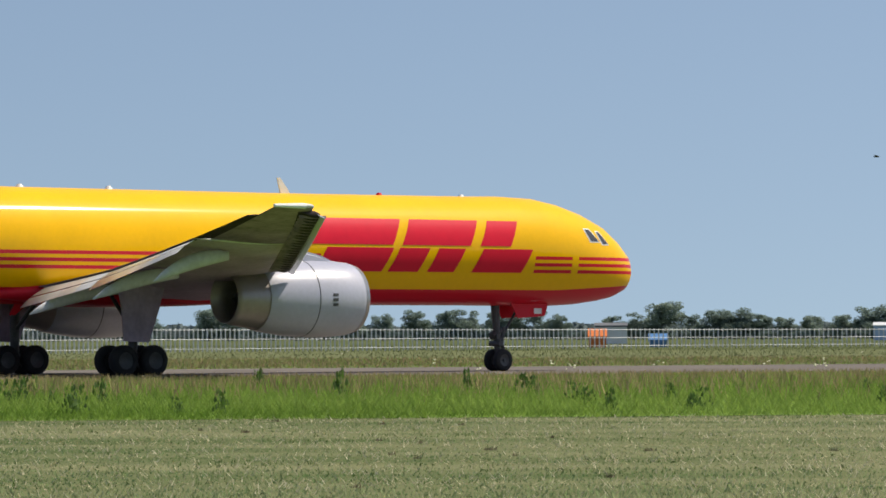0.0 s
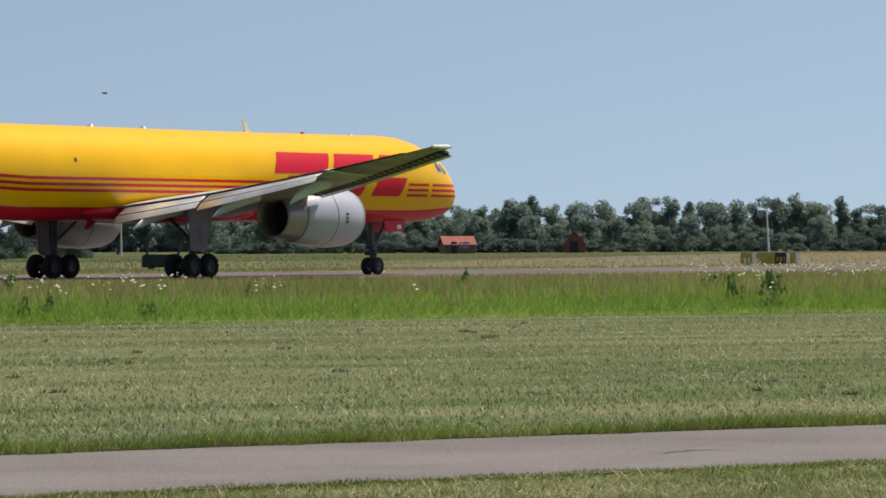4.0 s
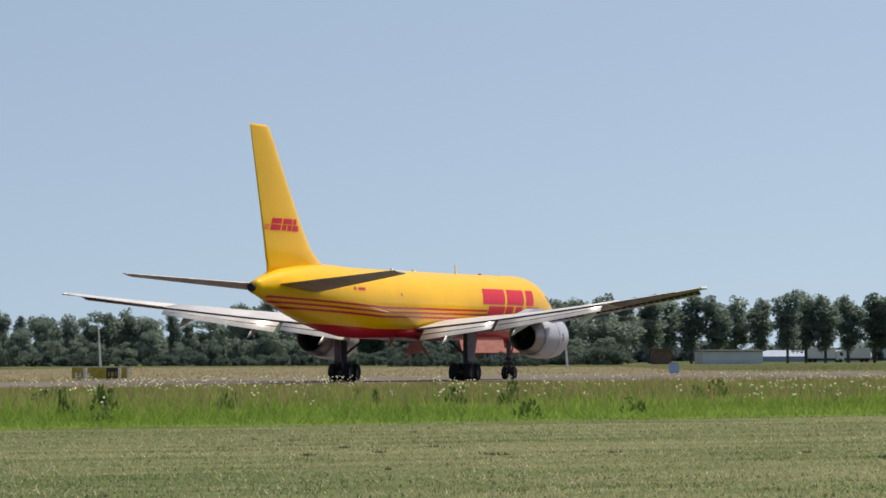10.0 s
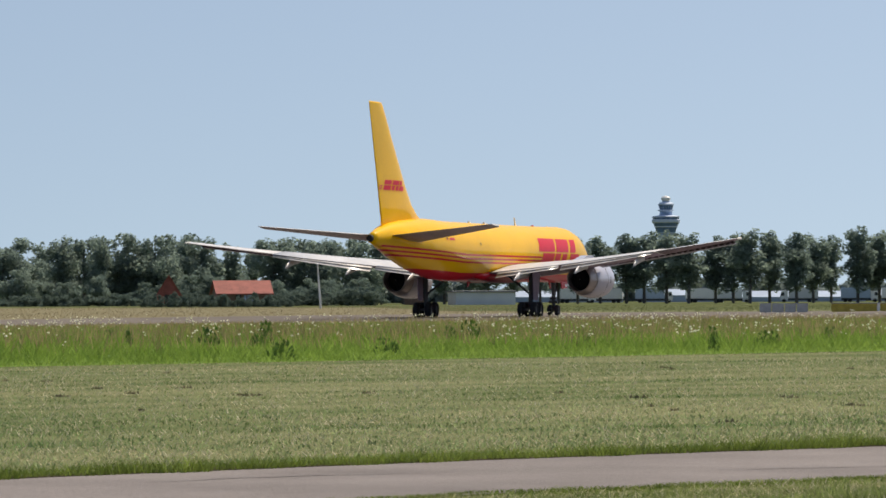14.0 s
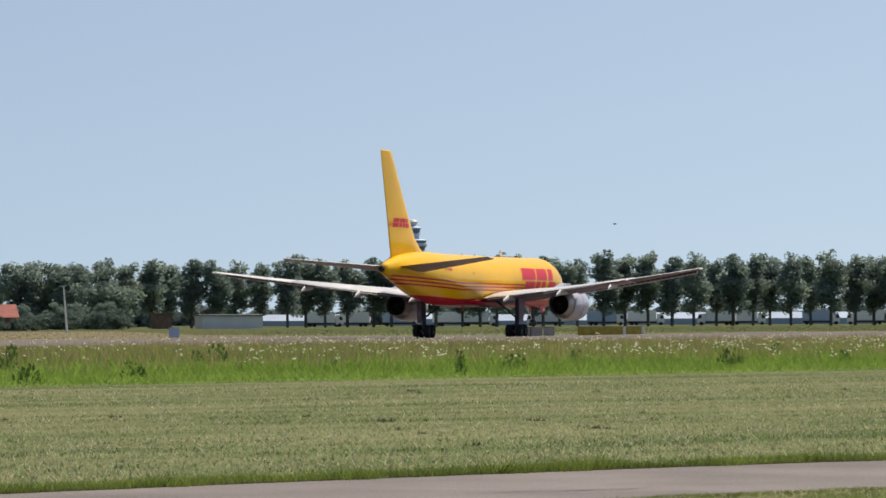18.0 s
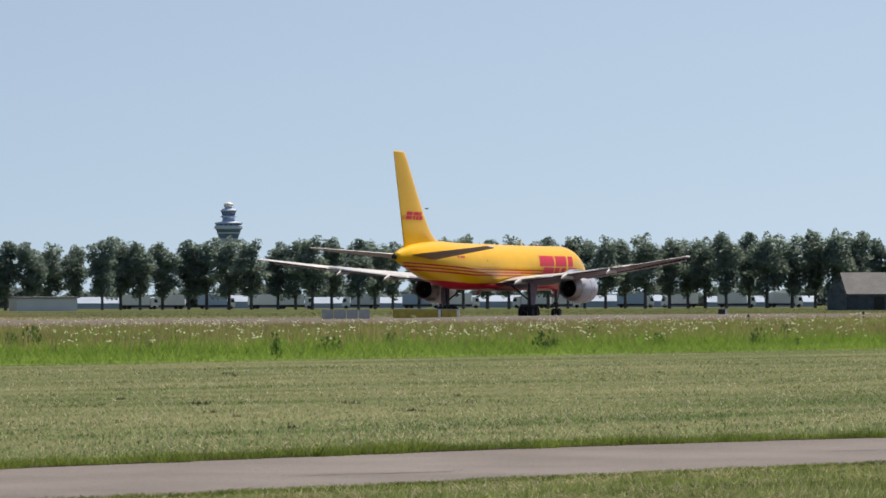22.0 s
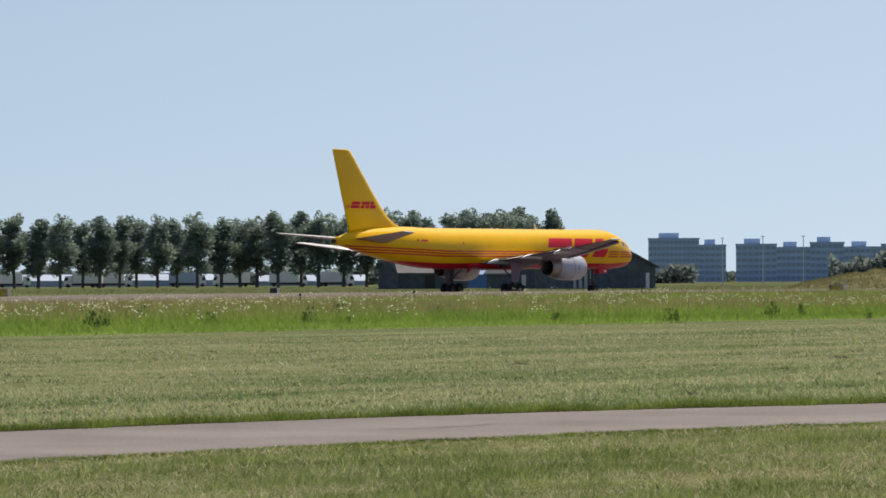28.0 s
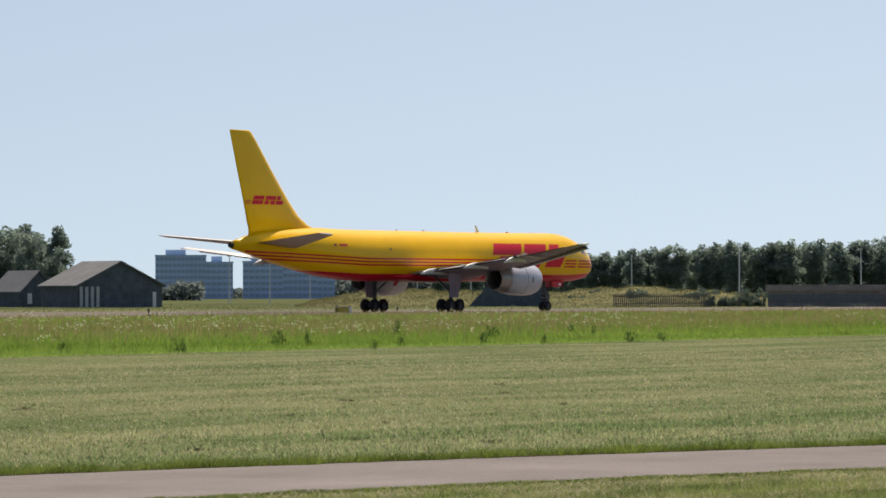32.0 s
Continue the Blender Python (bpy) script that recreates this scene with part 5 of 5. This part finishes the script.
gable("blue_cover", facing(46.85, 690), w_of(0.5, 690), 5, 2.2, 2.9, M_BLUE, M_BLUE, "low blue covered stack beside barn", "shelter", True, 0.1)
# control tower
D0 = 3800
hgt = lambda e: height_for(e, D0)
tower = thing("control_tower", "tall grey control tower with glazed cab and white dome", "tower", "", facing(36.355, D0))


def turned_part(name, prof, mat, parent, seg=20, label=""):
    rings = [[(r * math.cos(a), r * math.sin(a), z) for a in [math.tau * j / seg for j in range(seg)]] for r, z in prof]
    v, f = loft(rings)
    return put(name, mesh_of(name, v, f, mat), parent, label)


turned_part("shaft", [(9.5, 0), (7.5, hgt(0.6)), (7.8, hgt(0.90)), (9.5, hgt(0.98))], M_TOWER, tower)
turned_part("lower_deck", [(9.5, hgt(0.98)), (11.0, hgt(1.06)), (12.8, hgt(1.12))], M_TOWERGLASS, tower, 24, "dark blue glazed lower deck")
turned_part("deck_band", [(11.2, hgt(1.052)), (11.7, hgt(1.058)), (11.7, hgt(1.066)), (11.2, hgt(1.07))], M_TOWERRIM, tower, 24, "pale concrete band")
turned_part("deck_parapet", [(13.0, hgt(1.12)), (13.9, hgt(1.13)), (14.0, hgt(1.165)), (13.4, hgt(1.17))], M_TOWERRIM, tower, 24, "pale concrete parapet")
turned_part("upper_deck", [(12.2, hgt(1.165)), (12.8, hgt(1.20))], M_TOWERGLASS, tower, 24, "dark blue glazed deck")
turned_part("lower_roof", [(13.6, hgt(1.20)), (13.8, hgt(1.213)), (11.5, hgt(1.222)), (7, hgt(1.235))], M_TOWERRIM, tower, 24, "pale flat roof")
turned_part("mid_shaft", [(6.6, hgt(1.23)), (6.0, hgt(1.27)), (6.2, hgt(1.30))], M_TOWER, tower)
turned_part("gallery", [(6.2, hgt(1.29)), (8.0, hgt(1.30)), (8.0, hgt(1.313)), (6.4, hgt(1.316))], M_TOWERRIM, tower, 20, "pale round gallery")
turned_part("cab_glass", [(5.9, hgt(1.316)), (7.3, hgt(1.385))], M_TOWERGLASS, tower, 20, "dark glazed cab")
turned_part("cab_roof", [(7.9, hgt(1.385)), (8.0, hgt(1.402)), (6.2, hgt(1.418)), (4, hgt(1.43))], M_TOWERRIM, tower, 20, "pale cab roof")
turned_part("dome_base", [(3.4, hgt(1.425)), (3.4, hgt(1.45))], M_TOWER, tower, 16)
turned_part("dome", [(3.6, hgt(1.445)), (4.7, hgt(1.468)), (4.6, hgt(1.492)), (3.2, hgt(1.513)), (0.5, hgt(1.525))], M_WHITE, tower, 16, "white radar dome")
for k in range(16):
    a = math.tau * k / 16
    part("mullion", rod((12.25 * math.cos(a), 12.25 * math.sin(a), hgt(1.165)), (12.95 * math.cos(a), 12.95 * math.sin(a), hgt(1.20)), 0.3, 0.3, 4), M_TOWERRIM, tower)
    part("mullion", rod((5.95 * math.cos(a), 5.95 * math.sin(a), hgt(1.316)), (7.4 * math.cos(a), 7.4 * math.sin(a), hgt(1.385)), 0.18, 0.18, 4), M_TOWERRIM, tower)
for x, z in ((5.2, 1.455), (-5.6, 1.45), (-3.9, 1.47)):
    part("roof_aerial", rod((x, 0, hgt(1.405)), (x, 0, hgt(z)), 0.22, 0.12, 6), M_TOWER, tower)

# lorries parked behind the poplar row
q = random.Random(21)


def lorry(body_mat):
    root = thing("parked_lorry", "", "lorry")
    part("cargo_box", box(-4.6, 3.2, -1.25, 1.25, 1.1, 3.9, 0.05), body_mat, root)
    v, f = prism([(3.35, 0.6), (5.4, 0.6), (5.45, 1.7), (5.05, 3.0), (3.35, 3.1)], -1.2, 1.2)
    part("cab", bm_of(v, f), M_WHITE, root)
    v, f = prism([(4.3, 1.8), (5.3, 1.8), (5.0, 2.7), (4.3, 2.7)], -1.22, 1.22)
    part("side_window", bm_of(v, f), M_GLASS, root)
    part("chassis", box(-4.5, 4.6, -0.9, 0.9, 0.55, 1.1), M_STEEL, root)
    for wx in (-3.4, -2.2, 4.4):
        for wy in (-1.05, 1.05):
            part("wheel", rod((wx, wy - 0.15, 0.5), (wx, wy + 0.15, 0.5), 0.5, 0.5, 14), M_TYRE, root)
    return root


lorries = [lorry(M_WHITE), lorry(M_PALEBLUE), lorry(M_SHEET)]
for i, (a, turn, k) in enumerate(((35.0, 4, 0), (35.45, 176, 2), (36.15, 0, 1), (36.9, 8, 0), (37.3, 0, 0), (38.35, 180, 2), (39.2, 3, 1), (39.8, 0, 0), (40.9, 175, 0), (41.3, 0, 2), (42.4, 0, 1), (43.1, 180, 0), (43.9, 0, 0), (44.6, 4, 2))):
    ob = lorries[k] if i in (0, 1, 2) and k == (0, 2, 1)[i] else copy_thing(lorries[k], Matrix.Identity(4))
    ob.matrix_basis = facing(a, 1010 + 9 * (i % 4), -0.02, turn)
    tagged(ob, ("white box lorry parked behind poplars", "pale blue box lorry parked behind poplars", "pale grey box lorry parked behind poplars")[k], "lorry", "lorries behind the poplar row")

# ---- airfield furniture ----


def lamp_post(az, dist, el_top, lean=0.0, arm=0.8):
    hh = height_for(el_top, dist)
    root = thing("lamp_post", "slim grey lamp post", "lamp post", "lamp posts", facing(az, dist))
    root.rotation_euler.y = radians(-lean)
    part("pole", rod((0, 0, -0.1), (0, 0, hh), 0.16, 0.09, 8), M_SHEET, root)
    part("lamp_head", box(-arm * 0.6, arm * 0.5, -0.12, 0.12, hh - 0.05, hh + 0.1, 0.04), M_GALV, root)


for a, d, e, ln in ((7.6, 420, 0.50, 0), (24.25, 520, 0.56, 3), (31.2, 520, 0.55, 4), (14.6, 600, 0.45, 0), (58.0, 700, 0.80, 0), (56.4, 800, 0.62, 0), (59.8, 750, 0.72, 0), (51.0, 900, 0.64, 0), (51.6, 900, 0.64, 0), (54.0, 820, 0.42, 0), (50.4, 900, 0.62, 0), (53.2, 900, 0.66, 0)):
    lamp_post(a, d, e, ln)


def board(az, dist, width, hgt, mats, label, legs=2):
    """A low runway sign: panel faces, a frame round them and short legs."""
    root = thing("runway_sign", label, "sign", "runway signs", facing(az, dist))
    for u0, u1, mt in mats:
        part("panel", box((u0 - 0.5) * width, (u1 - 0.5) * width, -0.09, 0.09, 0.12, hgt, 0.015), mt, root)
    part("top_rail", box(-width / 2 - 0.03, width / 2 + 0.03, -0.11, 0.11, hgt, hgt + 0.05), M_GALV, root)
    for i in range(legs):
        x = -width / 2 + width * (i + 0.5) / legs
        part("leg", box(x - 0.05, x + 0.05, -0.05, 0.05, -0.02, 0.12), M_GALV, root)
    return root


sign = board(24.25, 236, 3.5, 0.78, ((0, .20, M_SIGN), (.20, .25, M_WHITE), (.27, .60, M_SIGN), (.60, .80, M_BLACK), (.80, .84, M_WHITE), (.86, .96, M_SIGN), (.96, 1, M_WHITE)), "olive runway sign box with black and white panels", 4)
for x, w, z, mt in ((0.5, 0.1, 0.25, M_SIGN), (0.72, 0.16, 0.25, M_SIGN), (0.92, 0.06, 0.25, M_SIGN), (-1.5, 0.12, 0.2, M_WHITE), (-1.25, 0.1, 0.2, M_WHITE), (-0.7, 0.1, 0.2, M_WHITE)):
    part("lettering_bar", box(x - w / 2, x + w / 2, -0.115, -0.085, z, z + 0.28), mt, sign, "plain lettering bar")
board(38.1, 300, 3.75, 0.78, ((0, .24, M_GALV), (.26, .5, M_GALV), (.52, .75, M_GALV), (.77, 1, M_GALV)), "grey four-panel runway sign seen from behind", 4)
board(39.3, 300, 5.2, 0.80, ((0, .68, M_SIGN), (.68, .72, M_WHITE), (.73, .96, M_SIGN), (.96, 1, M_WHITE)), "olive runway sign box with white edges", 4)
board(43.72, 310, 0.75, 0.75, ((0, .75, M_BLACK), (.75, 1, M_WHITE)), "small black runway sign with white edge", 1)
board(52.1, 285, 1.25, 0.85, ((0, .12, M_BLACK), (.12, .82, M_SIGN), (.82, 1, M_WHITE)), "small tan runway sign with pale edge", 2)
board(32.79, 300, 0.8, 0.85, ((0, 1, M_OFFICE),), "small blue-grey equipment box by the taxiway", 2)

# lamps along the near edge of the runway


def edge_light(az):
    p = at(az, 161.5 / math.cos(radians(az)))
    root = thing("edge_light", "small runway edge light on a short dark stem", "light", "runway edge lights", pose(p.x, p.y, 0.02 + float(ground_z(p.x, p.y))))
    part("base", rod((0, 0, -0.02), (0, 0, 0.05), 0.16, 0.13, 12), M_STEEL, root)
    part("stem", rod((0, 0, 0.05), (0, 0, 0.32), 0.04, 0.035, 8), M_BLACK, root)
    part("lamp_collar", rod((0, 0, 0.30), (0, 0, 0.36), 0.09, 0.09, 12), M_STEEL, root)
    part("lamp_glass", rod((0, 0, 0.36), (0, 0, 0.46), 0.075, 0.045, 12), M_GLASS, root, "dark domed lamp glass")


for a in (44.1, 45.8, 49.2, 52.9):
    edge_light(a)

# parked van
van = thing("parked_van", "small dark parked van on grass beyond the taxiway", "van", "", facing(15.25, 216, 0, 4) @ Matrix.Diagonal((0.52, 0.52, 0.46, 1)))
v, f = prism([(-2.5, 0.35), (2.45, 0.35), (2.5, 0.9), (1.75, 1.15), (1.15, 1.9), (-2.35, 1.95), (-2.5, 1.7)], -0.95, 0.95)
bm = bm_of(v, f)
bmesh.ops.bevel(bm, geom=list(bm.edges), offset=0.06, segments=2, affect="EDGES")
part("body", bm, M_VAN, van)
v, f = prism([(1.70, 1.18), (1.15, 1.82), (0.35, 1.82), (0.35, 1.18)], -0.97, 0.97)
part("side_window", bm_of(v, f), M_GLASS, van)
for x in (-1.5, 1.6):
    for y in (-0.85, 0.85):
        part("wheel", rod((x, y - 0.1, 0.33), (x, y + 0.1, 0.33), 0.33, 0.33, 18), M_TYRE, van)

# perimeter fence with its posts, and vehicles and tents beyond it
fence = thing("perimeter_fence", "long pale grey slatted fence on posts", "fence", "", pose(0, 0, 0))


def fence_at(az):
    return at(az, 285 + 9.5 * (az + 7.6))


post, n_post = None, 0
a = -7.6
while a < 7.5:
    p = fence_at(a)
    if post is None:
        ob = part("post", box(-0.06, 0.06, -0.04, 0.04, 0, 2.0), M_SHEET, fence)
        post = ob.data
    else:
        ob = put("post", post, fence)
    ob.matrix_basis = pose(p.x, p.y, -0.02)
    a += 0.068
bm = bmesh.new()
for i in range(3):
    z = 0.25 + i * 0.8
    for u in range(6):
        pa, pb = fence_at(-7.6 + 2.5 * u), fence_at(-7.6 + 2.5 * (u + 1))
        bm = merge(bm, rod((pa.x, pa.y, z), (pb.x, pb.y, z), 0.025, 0.025, 4))
part("wire_mesh", bm, M_SHEET, fence, "pale grey fence wires")
gable("orange_tent", facing(2.3, 420), 1.9, 3, 1.0, 1.75, M_ORANGE, M_ORANGE, "orange tent beyond the fence", "tent", True, 0.1)
gable("blue_tent", facing(3.2, 420), 1.9, 3, 0.6, 1.2, M_BLUE, M_BLUE, "low blue cover beyond the fence", "tent", True, 0.1)
gable("site_cabin", facing(2.5, 600), 5, 5, 2.6, 3.0, M_SHEET, M_ROOF_GREY, "pale site cabin beyond the fence", "cabin", True, 0.1)
gable("glass_hall", facing(7.2, 900), w_of(1.6, 900), 20, 3.2, 3.9, M_OFFICE, M_SHEET, "pale glass hall behind the fence", "building", True, 0.1)

# embankment and bunker past the runway


def mound(name, az, dist, length, depth, hgt, seed, label):
    """A low bank with an uneven back, and rough grass over it."""
    nx, ny = 64, 16
    q = np.random.default_rng(seed)
    ph = q.random() * 6

    def top(u, w):
        k = np.clip(1 - np.abs(u) ** 3, 0, None) * np.clip(1 - w * w, 0, None)
        return -0.05 + hgt * k * (0.86 + 0.09 * np.sin(u * 7 + ph) + 0.05 * np.sin(u * 19 + 3 * w) + 0.04 * np.sin(u * 43 + ph))
    vs = [(u * length / 2, w * depth / 2, float(top(u, w))) for w in np.linspace(-1, 1, ny + 1) for u in np.linspace(-1, 1, nx + 1)]
    fs = [(a, a + 1, a + nx + 2, a + nx + 1) for j in range(ny) for i in range(nx) for a in (j * (nx + 1) + i,)]
    m = facing(az, dist)
    tagged(put(name, mesh_of(name, vs, fs, M_BANK, True), None, "", m), label, "bank", "", "structure")
    u, w = q.uniform(-1, 1, 14000), q.uniform(-1, 0.1, 14000)
    lx, ly, z = u * length / 2, w * depth / 2, top(u, w)
    wx, wy = m[0][0] * lx + m[0][1] * ly + m[0][3], m[1][0] * lx + m[1][1] * ly + m[1][3]
    blades("bank_grass", wx, wy, 0.15 + 0.45 * q.random(14000) * patch(lx, ly, 0.3, seed), 0.06 + 0.1 * q.random(14000), 0.7, M_BANKGRASS, "rough olive and straw grass on a bank", z - 0.03, single=True)


mound("grass_bank", 53.2, 655, 40, 60, 3.2, 1, "low green grassy bank left of a shelter")
mound("grass_bank", 56.4, 660, 64, 60, 3.3, 2, "low green grassy bank behind a picket fence")
mound("grass_bank", 62.0, 660, 60, 60, 2.8, 3, "low green grassy bank beside the runway")
bk = thing("bunker", "dark flat-roofed shelter in a grassy bank", "shelter", "", facing(54.45, 612) @ Matrix.Diagonal((0.85, 1, 0.92, 1)))
v, f = prism([(-6, 0), (9, 0), (9, 2.2), (6.8, 3.7), (-2.2, 3.7), (-4.5, 1.6)], -4, 4)
part("body", bm_of(v, f), M_BARN, bk)
part("roof", box(-2.6, 9.2, -4.2, 4.2, 3.7, 4.2), M_ROOF_GREY, bk)
# wooden fence and hedge at the far right
wf = thing("picket_fence", "dark brown wooden picket fence before a grassy bank", "fence", "", facing(56.85, 560))
pm = None
for i in range(46):
    if pm is None:
        ob = part("slat", box(-0.09, 0.09, -0.04, 0.04, 0, 1.9), M_BARK, wf)
        pm = ob.data
    else:
        ob = put("slat", pm, wf)
    ob.matrix_basis = pose(-7.0 + i * 0.31, 0, 0)
for z in (0.5, 1.5):
    part("rail", box(-7.1, 7.1, 0.04, 0.1, z, z + 0.1), M_BARK, wf)
for i in range(6):
    plant("bush", 57.55 + 0.15 * i, 575, 2.35, "low dark green hedge bush", "hedge by the picket fence", 0.7)
block("low_hall", facing(59.45, 560), 20, 8, 2.3, material("weathered_brown_boards", (0.25, 0.22, 0.215), 0.85, vary=0.25, scale=0.6, fine=5, spec=0.1), "long low grey brown hall with dull windows", 1, 12, M_ROOF_GREY)
for i in range(16):
    a = 55.6 + i * 0.28
    plant("bush", a, 640 + (i % 3) * 6, 2.6 + (i % 4) * 0.5, "rough green shrub by the runway", "shrubs by the runway", 1.0)

# ---- movement ----


def bird(label, size):
    b = thing("bird", label, "bird", "birds in the sky")
    rings = []
    for i in range(9):
        u = i / 8
        r = size * (0.14 * math.sin(math.pi * min(1.0, 0.08 + u * 0.95)) ** 0.8 + 0.004)
        rings.append([((0.5 - u) * size, r * math.cos(a), r * 0.8 * math.sin(a)) for a in [math.tau * j / 8 for j in range(8)]])
    v, f = loft(rings)
    put("body", mesh_of("body", v, f, M_BLACK, True), b, "dark feathered body")
    for sg in (-1, 1):
        vs = [(0.22, 0.06, 0.03), (-0.18, 0.06, 0.03), (0.16, 0.5, 0.2), (-0.14, 0.5, 0.2), (-0.02, 1.05, 0.12), (-0.18, 1.0, 0.11)]
        vs = [(x * size, sg * y * size, z * size) for x, y, z in vs]
        vs += [(x, y, z - 0.03 * size) for x, y, z in vs]
        fs = [(0, 1, 3, 2), (2, 3, 5, 4), (6, 8, 9, 7), (8, 10, 11, 9), (0, 2, 8, 6), (2, 4, 10, 8), (1, 7, 9, 3), (3, 9, 11, 5), (4, 5, 11, 10), (0, 6, 7, 1)]
        put("wing", mesh_of("wing", vs, fs, M_BLACK), b, "dark spread wing")
    return b


def aloft(az, el, dist, heading):
    p = at(az, dist)
    return pose(p.x, p.y, 1.265 + dist * math.tan(radians(el)), 0, 0, heading)


swift = bird("small dark bird gliding past", 0.2)
gull = bird("small dark bird hovering far above the trees", 0.4)


def spin(ob, x, y, r):
    """Rolls a wheel on its axle by the way the aircraft has gone."""
    rows, turned, k = [], 0.0, 960
    for i in range(k + 1):
        t = 32.0 * i / k
        for (ta, xa, ya, _), (tb, xb, yb, _) in zip(TAXI, TAXI[1:]):
            if ta <= t <= tb:
                speed = math.hypot(xb - xa, yb - ya) / (tb - ta)
                break
        turned += min(speed, 13.0) / r * 32.0 / k
        rows.append((t, pose(x, y, r) @ Matrix.Rotation(turned, 4, "Y")))
    walk(ob, rows)


# seconds and how far the flaps have been drawn in
RETRACT = [(0.0, 0.0), (8.0, 0.0), (10.0, 0.08), (12.5, 0.30), (14.4, 0.48), (17.0, 0.68), (19.0, 0.80), (22.0, 0.93), (24.5, 1.0), (32.0, 1.0)]


def draw_in(ob, st, sgn, drop, chord, low, back):
    """Swings a flap up about its front edge while it slides forward under the wing."""
    ends = []
    for s in (st[0], st[-1]):
        le, te, z = wing_edge(s)
        c = le - te
        ends.append(Vector((te + 0.15 - back * c, sgn * s, z - low * c)))
    axis = (ends[1] - ends[0]) * sgn
    le, te, z = wing_edge((st[0] + st[-1]) / 2)
    c = le - te
    rows = []
    for t, f in RETRACT:
        slide = Vector((f * ((back + chord * 0.85) * c + 0.12), 0, f * (low + 0.012) * c))
        rows.append((t, Matrix.Translation(ends[0] + slide) @ Matrix.Rotation(radians(drop * 0.94 * f), 4, axis) @ Matrix.Translation(-ends[0])))
    walk(ob, rows)


def level_fairing(ob, front, ln):
    walk(ob, [(t, Matrix.Translation(front + Vector((0, 0, 0.12 * f))) @ Matrix.Rotation(radians(13 * f), 4, "Y") @ Matrix.Translation(-front)) for t, f in RETRACT])


def motions():
    for w in FLAPS:
        draw_in(*w)
    for w in FAIRINGS:
        level_fairing(*w)
    walk(plane, TAXI_ROWS)
    for w in WHEELS:
        spin(*w)
    walk(swift, [(0.0, aloft(6.45, 2.64, 110, -20)), (1.0, aloft(7.41, 1.885, 112, -10)), (2.0, aloft(11.49, 2.06, 118, 10)), (3.0, aloft(12.78, 2.11, 122, 15)), (4.5, aloft(14.62, 2.48, 128, 10)), (8.0, aloft(10.0, 4.5, 140, 60)), (32.0, aloft(-30.0, 9.0, 300, 100))])
    walk(gull, [(0.0, aloft(41.0, 1.9, 330, 160)), (17.0, aloft(39.49, 1.471, 330, 160)), (18.0, aloft(39.37, 1.443, 330, 160)), (19.0, aloft(39.35, 1.434, 330, 165)), (21.0, aloft(39.32, 1.42, 330, 170)), (24.0, aloft(39.31, 1.402, 330, 170)), (27.0, aloft(39.19, 1.245, 330, 175)), (32.0, aloft(38.5, 0.9, 330, 180))])


motions()
